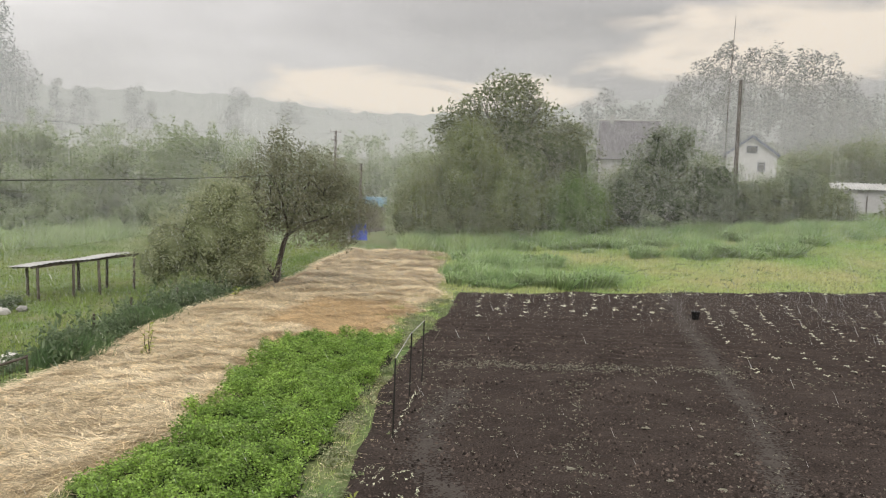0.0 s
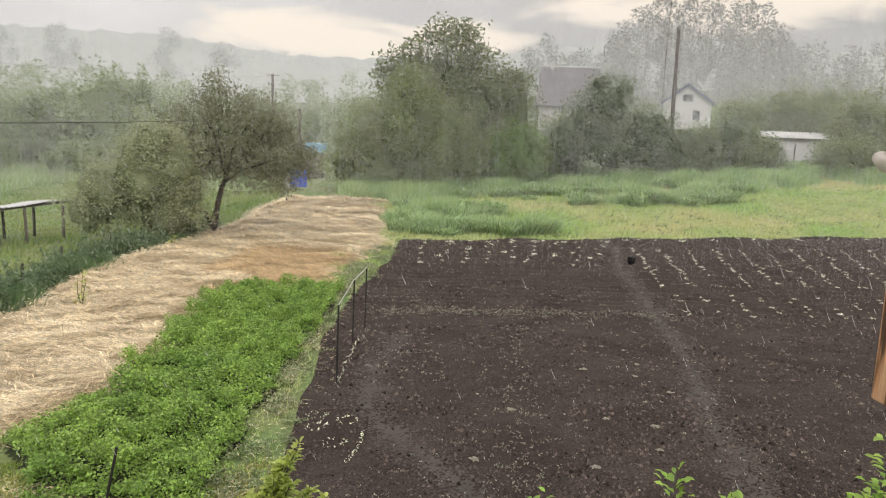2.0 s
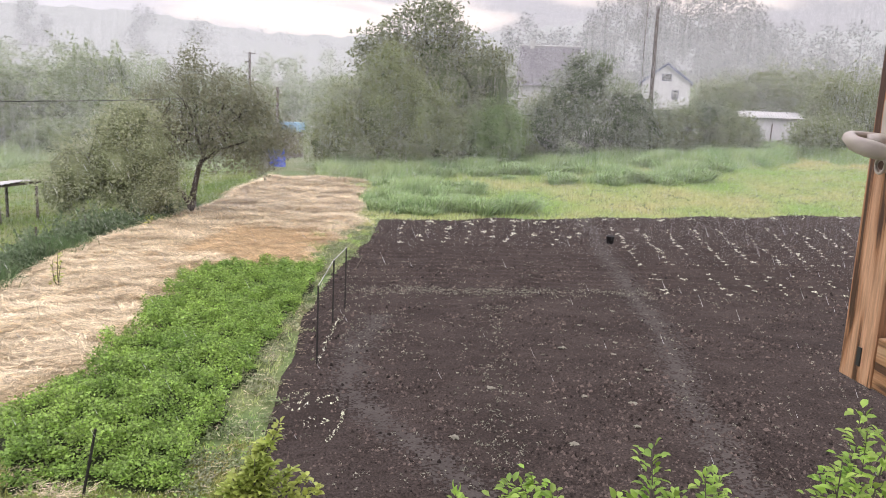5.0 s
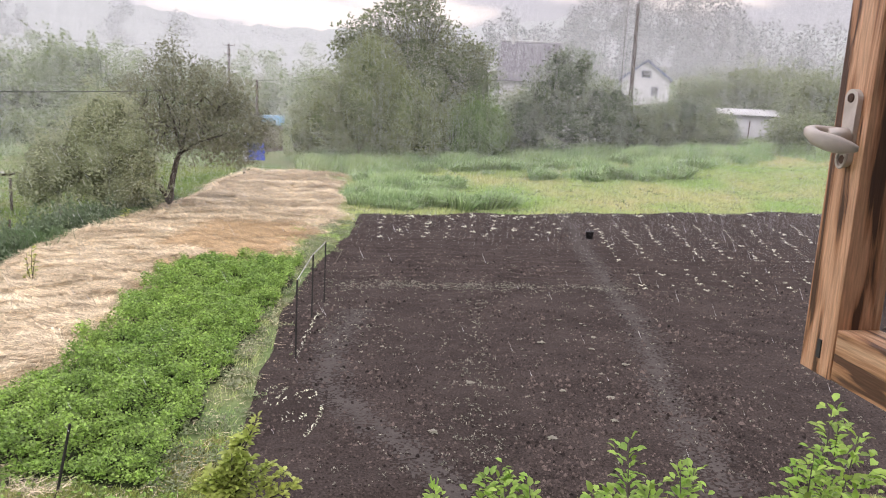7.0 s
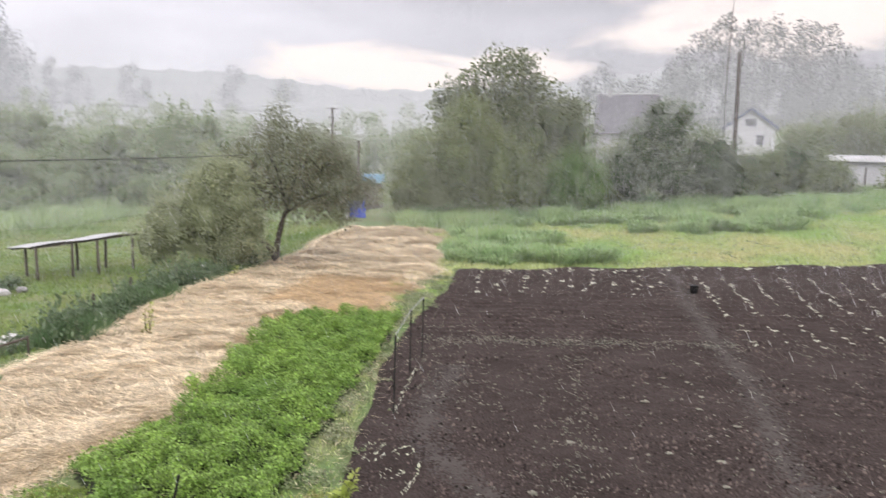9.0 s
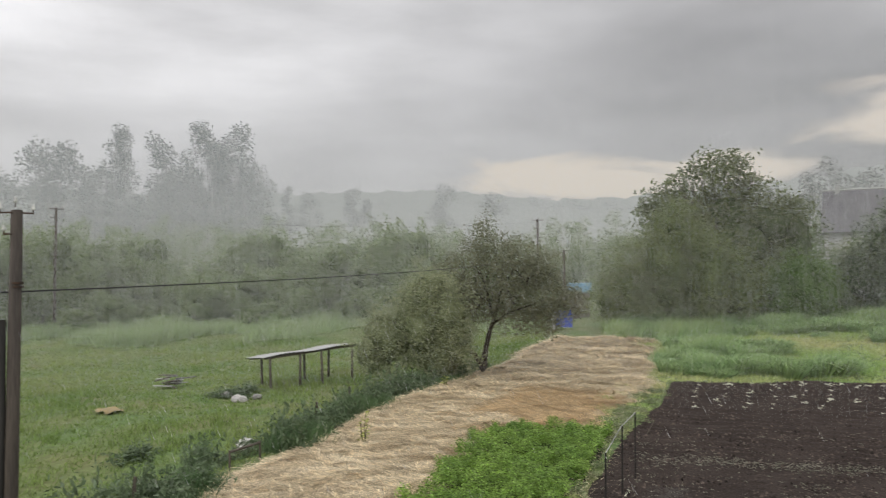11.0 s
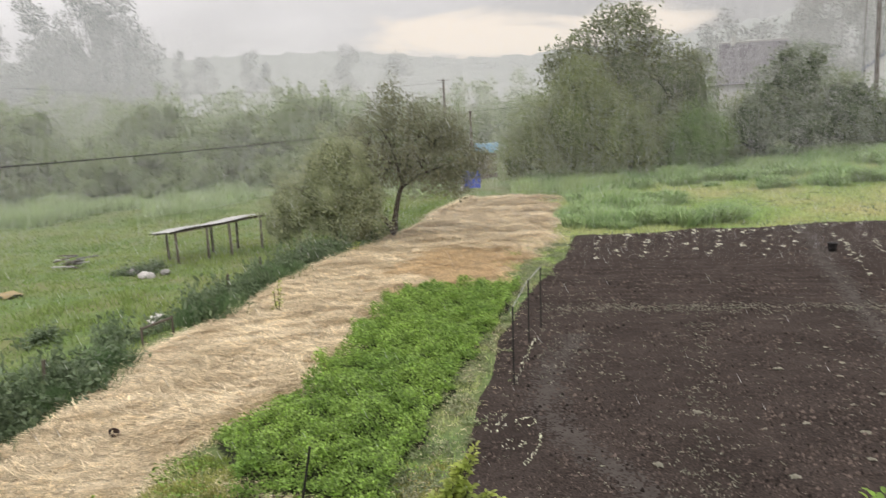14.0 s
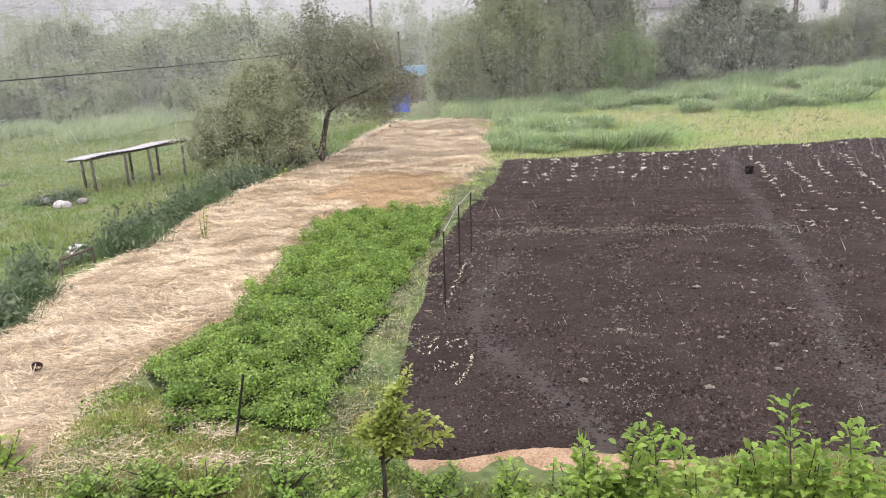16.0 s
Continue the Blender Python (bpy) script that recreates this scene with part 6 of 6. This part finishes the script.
def power_pole(x, y, z0, top, r, label, arm_turn=0, arms=True, stub=False, lean=(0, 0), s=1.0):
    ob = thing("power_pole", label, "utility pole", (x, y, z0))
    h = top - z0
    part("shaft", tube([(0, 0, -0.5), (lean[0] * 0.3, lean[1] * 0.3, h * 0.3), (lean[0], lean[1], h)], [r * 1.15, r * 1.05, r * 0.85], 12), M_POLE, ob, smooth=True)
    if arms:
        c, sn = math.cos(radians(arm_turn)), math.sin(radians(arm_turn))
        for dz, half in ((-0.06, 0.3 * s), (-0.50, 0.24 * s)):
            for side in ((1, -1) if dz > -0.3 else (-1,)):
                e = Vector((lean[0] + c * half * side, lean[1] + sn * half * side, h + dz * s))
                b0 = Vector((lean[0], lean[1] - r * 0.8, h + dz * s))
                part("bracket", tube([b0, e], [0.018 * s, 0.018 * s], 5), M_IRON, ob)
                insulator(ob, e.x, e.y, e.z + 0.09 * s, s)
        insulator(ob, lean[0] + c * 0.10, lean[1] - r, h + 0.10, s)
        for dz in (-0.95, -1.0):
            part("band", tube([(lean[0], lean[1], h + dz), (lean[0], lean[1], h + dz + 0.03)], [r * 1.02, r * 1.02], 12), M_IRON, ob)
    if stub:
        part("stub", tube([(-0.066, -0.072, -0.5), (-0.045, -0.052, 4.42 - z0)], [0.054, 0.05], 9), M_CHAR, ob, "dark wooden footing post bound to the pole", True)
    return ob


BX, BY = at_bearing(45.85, 11.0)
BZ = gz(BX, BY)
power_pole(BX, BY, BZ, 5.82, 0.082, "weathered grey wooden power pole with white insulators", 52, True, True, (0.068, 0.07), 0.62)
TX, TY = at_bearing(43.3, 66)
power_pole(TX, TY, gz(TX, TY), 9.9, 0.12, "distant thin wooden power pole with a cross-arm", 40, True, False, (0.2, 0), 1.6)
P2X, P2Y = at_bearing(6.6, 58)
power_pole(P2X, P2Y, gz(P2X, P2Y), 6.1, 0.11, "short grey wooden pole behind the straw", 20, False)
P3X, P3Y = at_bearing(8.55, 76)
power_pole(P3X, P3Y, gz(P3X, P3Y), 9.6, 0.14, "grey power pole with a cross-arm in the mist", 20, True, False, (0, 0), 1.8)
RX, RY = at_bearing(-20.95, 60)
power_pole(RX, RY, gz(RX, RY), 13.0, 0.15, "tall dark bare wooden pole above the hedge", 0, False, False, (-0.1, 0))
MX, MY = at_bearing(-20.2, 72)
tagged(new("antenna_mast", _mesh(tube([(MX, MY, gz(MX, MY)), (MX - 0.1, MY, 12), (MX + 0.1, MY, 20.2)], [0.045, 0.035, 0.02], 6), "antenna_mast", M_IRON)), "very thin tall metal antenna mast", "mast")


def pylon(az, d, top):
    """A far lattice mast, faint above the hill through the haze glow of its material."""
    x, y = at_bearing(az, d)
    z = gz(x, y)
    bm = bmesh.new()
    for sx in (-1, 1):
        for sy in (-1, 1):
            tube([(x + 1.3 * sx, y + 1.3 * sy, z), (x + 0.15 * sx, y + 0.15 * sy, top)], [0.09, 0.07], 4, bm)
    for k in range(9):
        u, w = k / 9, 1.3 - 1.15 * k / 9
        tube([(x - w, y - w, z + (top - z) * u), (x + w, y - w, z + (top - z) * (u + 0.1))], [0.05, 0.05], 3, bm)
    for dz in (2.0, 4.2):
        tube([(x - 2.0, y, top - dz), (x + 2.0, y, top - dz)], [0.07, 0.07], 4, bm)
    tagged(new("pylon", _mesh(bm, "pylon", M_HAZE_GLOW_SLOPE)), "faint grey lattice power pylon with a haze glow", "pylon")


pylon(-32.4, 260, 5 + 260 * math.tan(radians(6.2)))


def span(a, b, sag, r, mat, label):
    a, b = Vector(a), Vector(b)
    pts = [a.lerp(b, u) - Vector((0, 0, sag * 4 * u * (1 - u))) for u in np.linspace(0, 1, 25)]
    tagged(new("overhead_cable", _mesh(tube(pts, [r] * 25, 5), "overhead_cable", mat)), label, "cable", "overhead cables")


span((BX, BY - 0.1, 4.77), (P2X, P2Y, 6.0), 0.35, 0.011, M_CABLE, "black overhead cable strung between poles")
span((P2X, P2Y, 6.05), (*at_bearing(-12, 64), 7.2), 0.1, 0.016, M_CABLE, "black overhead cable strung between poles")
span((TX, TY, 9.8), (P3X, P3Y, 9.3), 0.9, 0.011, M_CABLE, "thin dark overhead line in the mist")
for z0, az, el, r, m in ((5.06, 62, -0.9, 0.014, M_CABLE_PALE), (5.02, 62, -3.2, 0.008, M_CABLE)):
    x, y = at_bearing(az, 13)
    span((BX - 0.05, BY - 0.1, z0), (x, y, 5 + 13 * math.tan(radians(el))), 0.12, r, m, "slack cable running from the wooden pole")


# ---- buildings ----
def gable_house(name, label, az, d, w, length, wall_h, roof_h, turn, wall_mat, roof_mat, front=(), trim=None, sink=0.0):
    """A house with its gable towards the garden: walls, roof slopes, trim, windows in the gable."""
    x, y = at_bearing(az, d)
    ob = thing(name, label, "house", (x, y, gz(x, y) - sink), turn)
    bm = bmesh.new()
    p = [(-w / 2, 0), (w / 2, 0), (w / 2, wall_h), (0, wall_h + roof_h), (-w / 2, wall_h)]
    fr = [bm.verts.new((a, 0, b)) for a, b in p]
    bk = [bm.verts.new((a, length, b)) for a, b in p]
    bm.faces.new(fr)
    bm.faces.new(bk[::-1])
    for k in range(5):
        bm.faces.new((fr[k], bk[k], bk[(k + 1) % 5], fr[(k + 1) % 5]))
    part("wall", bm, wall_mat, ob)
    t, over = 0.12, 0.35
    for s in (-1, 1):
        e = Vector((s * (w / 2 + over), 0, wall_h - over * roof_h / (w / 2)))
        r = Vector((0, 0, wall_h + roof_h))
        bm = bmesh.new()
        vs = [bm.verts.new((q.x, yy, q.z + dz)) for q in (e, r) for yy in (-0.35, length + 0.35) for dz in (0.02, t)]
        for idx in ((0, 2, 6, 4), (1, 5, 7, 3), (0, 1, 3, 2), (4, 6, 7, 5), (0, 4, 5, 1), (2, 3, 7, 6)):
            bm.faces.new([vs[i] for i in idx])
        roof = part("roof", bm, roof_mat, ob)
        if trim:
            bm = bmesh.new()
            vs = [bm.verts.new((q.x, yy, q.z + dz)) for q in (e, r) for yy in (-0.40, -0.352) for dz in (-0.22, t + 0.02)]
            for idx in ((0, 2, 6, 4), (1, 5, 7, 3), (0, 1, 3, 2), (4, 6, 7, 5), (0, 4, 5, 1), (2, 3, 7, 6)):
                bm.faces.new([vs[i] for i in idx])
            part("bargeboard", bm, trim, ob, "blue painted bargeboard")
    for wx, wz, ww, wh in front:
        win = part("window", box(wx - ww / 2, wx + ww / 2, -0.03, 0.05, wz - wh / 2, wz + wh / 2), M_DARK, ob, "dark small window")
        for a0, a1, b0, b1 in ((-ww / 2 - 0.07, ww / 2 + 0.07, wh / 2, wh / 2 + 0.07), (-ww / 2 - 0.07, ww / 2 + 0.07, -wh / 2 - 0.07, -wh / 2), (-ww / 2 - 0.07, -ww / 2, -wh / 2, wh / 2), (ww / 2, ww / 2 + 0.07, -wh / 2, wh / 2)):
            part("frame", box(wx + a0, wx + a1, -0.06, 0.04, wz + b0, wz + b1), M_TRIM_BLUE if trim else M_POST, win)
    return ob


gable_house("white_house", "small white house with a blue-trimmed gable", -21.9, 100, 5.8, 8, 5.0, 2.2, -22, M_WHITEWASH, M_ROOF_GREY, ((0, 5.5, 1.1, 0.75), (1.15, 3.4, 0.7, 1.0)), M_TRIM_BLUE, 1.55)
# long house whose roof slope faces the garden
hx2, hy2 = at_bearing(-13.4, 84)
lh = thing("grey_roofed_house", "house with a broad grey corrugated roof in the mist", "house", (hx2, hy2, gz(hx2, hy2) + 1.7), -12)
lh.scale = (0.87, 0.87, 0.87)
part("wall", box(-3.6, 4.0, 1.0, 6.6, -4, 4.1), M_WHITEWASH, lh)
bm = bmesh.new()
vs = [bm.verts.new(c) for c in ((-4.0, 0.2, 3.6), (4.4, 0.2, 3.6), (4.0, 3.8, 8.7), (-3.7, 3.8, 8.7), (-4.0, 7.4, 3.6), (4.4, 7.4, 3.6))]
for idx in ((0, 1, 2, 3), (3, 2, 5, 4), (1, 5, 2), (0, 3, 4), (0, 4, 5, 1)):
    bm.faces.new([vs[i] for i in idx])
part("roof", bm, M_ROOF_GREY, lh)
part("ridge", tube([(-3.75, 3.8, 8.72), (4.05, 3.8, 8.72)], [0.12, 0.12], 8), M_SLATE, lh)
part("chimney", box(-2.4, -1.9, 3.5, 4.0, 8.2, 9.4, 0.02), M_SLATE, lh)
# white shed
sx, sy = at_bearing(-29.0, 66)
sh = thing("white_shed", "low whitewashed shed with a corrugated roof", "shed", (sx, sy, gz(sx, sy)), -24)
part("wall", box(-1.9, 2.1, 0, 3, -0.3, 2.75), M_WHITEWASH, sh)
xs, ys = np.linspace(-2.3, 2.5, 70), np.linspace(-0.4, 3.3, 4)
X, Y = np.meshgrid(xs, ys)
Z = 2.82 + 0.14 * Y + 0.04 * np.sin(X * math.tau / 0.26)
i = np.arange(X.size).reshape(X.shape)
f = np.stack([i[:-1, :-1], i[:-1, 1:], i[1:, 1:], i[1:, :-1]], -1).reshape(-1, 4)
v = np.stack([X, Y, Z], -1).reshape(-1, 3)
part("roof", mesh_from("roof", np.concatenate([v, v - (0, 0, 0.03)]), np.concatenate([f, f[:, ::-1] + len(v)]), M_SLATE, True), None, sh)
part("gutter_pipe", tube([(0.25, -0.05, 2.3), (0.2, -0.05, -0.2)], [0.05, 0.05], 7), M_IRON, sh)
# blue tank and hut behind the straw
bx, by = at_bearing(6.75, 54)
bl = thing("blue_gate", "bright blue painted metal gate panel with a white post", "gate", (bx, by, gz(bx, by)), -6)
part("panel", box(-0.5, 0.7, -0.03, 0.03, 0.1, 1.3, 0.01), M_BLUE, bl)
part("post", box(-0.76, -0.51, -0.08, 0.08, -0.3, 1.3, 0.01), M_WHITEWASH, bl)
hx3, hy3 = at_bearing(5.5, 66)
hut = thing("blue_hut", "small hut with a faded blue roof in the mist", "hut", (hx3, hy3, gz(hx3, hy3)), 5)
part("wall", box(-0.9, 0.9, 0, 1.8, -0.3, 2.2), M_POST, hut)
part("roof", box(-1.05, 1.05, -0.2, 2.0, 2.2, 3.0, 0.05), M_TARP, hut)
# dark board fence behind the hedge
fx0, fx1 = at_bearing(-20.5, 61.5), at_bearing(-27.8, 64)
fence = thing("board_fence", "dark weathered board fence behind the hedge", "fence", (fx0[0], fx0[1], gz(*fx0)), math.degrees(math.atan2(fx1[1] - fx0[1], fx1[0] - fx0[0])))
fl = math.dist(fx0, fx1)
plank = _mesh(box(-0.07, 0.07, -0.012, 0.012, -0.4, 1.9), "plank", M_POST)
for k in range(int(fl / 0.16)):
    o = new("plank", plank)
    o.parent = fence
    o.matrix_local = Matrix.Translation((k * 0.16, 0, rs.normal(0, 0.03) + (gz(*fx1) - gz(*fx0)) * k * 0.16 / fl))


# ---- the open window ----
def build_window():
    """The casement stands open at a right angle to the wall; the eye is in the opening."""
    X0, X1, Y0, Y1, Z0, Z1 = 0.437, 0.482, 0.055, 0.652, 4.752, 5.75
    ob = thing("window_casement", "open wooden window casement with worn varnish", "window", (X0, Y1, Z0))

    def bar(name, y0, y1, z0, z1, mat, x0=X0, x1=X1):
        return part(name, box(x0 - X0, x1 - X0, y0 - Y1, y1 - Y1, z0 - Z0, z1 - Z0, 0.0014), mat, ob)
    bar("stile", Y1 - 0.046, Y1, Z0, Z1, M_PINE_UP)
    bar("stile", Y0, Y0 + 0.046, Z0, Z1, M_PINE_UP)
    bar("bottom_rail", Y0 + 0.0465, Y1 - 0.0465, Z0 + 0.001, Z0 + 0.05, M_PINE_ALONG, X0 + 0.001, X1)
    bar("top_rail", Y0 + 0.047, Y1 - 0.047, Z1 - 0.05, Z1, M_PINE_ALONG, X0 + 0.001, X1)
    part("pane", box(X1 - X0 - 0.012, X1 - X0 - 0.008, Y0 - Y1 + 0.04, -0.04, 0.045, Z1 - Z0 - 0.045), M_GLASS, ob).visible_shadow = False
    part("wedge_slot", box(-0.0012, 0.002, -0.029, -0.024, 0.016, 0.034), M_DARK, ob, "dark slot of the corner joint")
    # cream handle on the stile
    hz = 4.985 - Z0
    yc = -0.026
    plate = bmesh.new()
    n = 20
    ring = []
    for k in range(n):
        a = k * math.tau / n
        up = math.sin(a) > 0
        ring.append((yc + (0.0102 if up else 0.008) * math.cos(a), hz + (0.026 if up else -0.026) + 0.009 * math.sin(a)))
    lo = [plate.verts.new((-0.0005, a, b)) for a, b in ring]
    hi = [plate.verts.new((-0.005, yc + (a - yc) * 0.9, b)) for a, b in ring]
    for k in range(n):
        plate.faces.new((lo[k], hi[k], hi[(k + 1) % n], lo[(k + 1) % n]))
    plate.faces.new(hi)
    bmesh.ops.recalc_face_normals(plate, faces=plate.faces)
    hd = part("handle_plate", plate, M_ENAMEL, ob, "cream painted metal plate")
    for dz in (0.027, -0.028):
        part("screw", tube([(-0.0045, yc, hz + dz), (-0.0062, yc, hz + dz)], [0.0045, 0.004], 10), M_RUST, hd)
    knob = tube([(-0.004, yc, hz - 0.008), (-0.022, yc, hz - 0.008)], [0.0085, 0.0075], 12)
    part("spindle", knob, M_ENAMEL, hd, smooth=True)
    ring_pts = [(-0.0068, yc + 0.0062 * math.cos(k * math.tau / 16), hz - 0.028 + 0.0075 * math.sin(k * math.tau / 16)) for k in range(17)]
    part("loop", tube(ring_pts, [0.0014] * 17, 6), M_ENAMEL, hd, smooth=True)
    # a bar that leaves the plate, turns round at its end and runs back as a deep tapering blade
    lever = bmesh.new()
    path = [(-0.006, yc + 0.004, hz - 0.003), (-0.022, yc + 0.006, hz - 0.002), (-0.036, yc + 0.003, hz - 0.002), (-0.0435, yc - 0.004, hz - 0.004), (-0.0425, yc - 0.012, hz - 0.009),
            (-0.036, yc - 0.021, hz - 0.0125), (-0.030, yc - 0.027, hz - 0.0145), (-0.023, yc - 0.032, hz - 0.016), (-0.017, yc - 0.036, hz - 0.017)]
    deep = [0.0033, 0.0033, 0.0038, 0.005, 0.0066, 0.0076, 0.0074, 0.0056, 0.0025]
    wide = [0.004, 0.0042, 0.0045, 0.005, 0.005, 0.0045, 0.004, 0.0032, 0.002]
    rings = []
    for k, p in enumerate(path):
        d = (Vector(path[min(k + 1, 8)]) - Vector(path[max(k - 1, 0)])).normalized()
        s = d.cross(Vector((0, 0, 1))).normalized()
        up = s.cross(d)
        ring = []
        for j in range(14):
            a = j * math.tau / 14
            ca, sa = math.cos(a), math.sin(a)
            ring.append(lever.verts.new(Vector(p) + s * wide[k] * math.copysign(abs(ca) ** 0.7, ca) + up * deep[k] * math.copysign(abs(sa) ** 0.7, sa)))
        rings.append(ring)
    for r0, r1 in zip(rings, rings[1:]):
        for j in range(14):
            lever.faces.new((r0[j], r0[(j + 1) % 14], r1[(j + 1) % 14], r1[j]))
    lever.faces.new(rings[0])
    lever.faces.new(rings[-1][::-1])
    bmesh.ops.recalc_face_normals(lever, faces=lever.faces)
    part("lever", lever, M_ENAMEL, ob, "cream painted lever handle with chipped edges", True)


build_window()


def build_wall():
    """The house wall with the window opening in which the camera is held."""
    M = M_PLASTER
    o = tagged(new("wall_house"), "plastered house wall round the open window", "wall", kind="structure")
    X0, X1, Z0, Z1, YA, YB = -0.95, 0.52, 4.15, 5.8, -0.45, -0.12
    for name, b in (("wall_panel", (-5, X0, YA, YB, -0.5, 7)), ("wall_panel", (X1, 5, YA, YB, -0.5, 7)), ("wall_panel", (X0, X1, YA, YB, -0.5, Z0)), ("wall_panel", (X0, X1, YA, YB, Z1, 7))):
        part(name, box(*b), M, o)
    for name, b, lab in (("wall_side", (-2.6, -2.3, -4.5, YA - 0.002, 3.2, 6.6), "plain plastered room wall"), ("wall_east", (2.3, 2.6, -4.5, YA - 0.002, 3.2, 6.6), "plain plastered room wall"),
                         ("wall_back", (-2.6, 2.6, -4.8, -4.502, 3.2, 6.6), "plain plastered room wall"), ("ceiling", (-2.6, 2.6, -4.8, YA - 0.002, 6.602, 6.8), "plain white room ceiling"),
                         ("floor", (-2.6, 2.6, -4.8, YA - 0.002, 3.0, 3.198), "plain wooden room floor")):
        tagged(new(name, _mesh(box(*b), name, M_PINE_UP if name == "floor" else M)), lab, name.split("_")[0], kind="structure")
    fr = tagged(new("window_1"), "weathered wooden window frame set in the wall", "window", kind="structure")
    for a in ((X0, X0 + 0.06, Z0, Z1), (X1 - 0.04, X1, Z0, Z1), (X0 + 0.06, X1 - 0.04, Z0, Z0 + 0.06), (X0 + 0.06, X1 - 0.04, Z1 - 0.06, Z1)):
        part("window_frame", box(a[0], a[1], YB + 0.002, 0.05, a[2], a[3], 0.004), M_PINE_UP, fr)


build_wall()
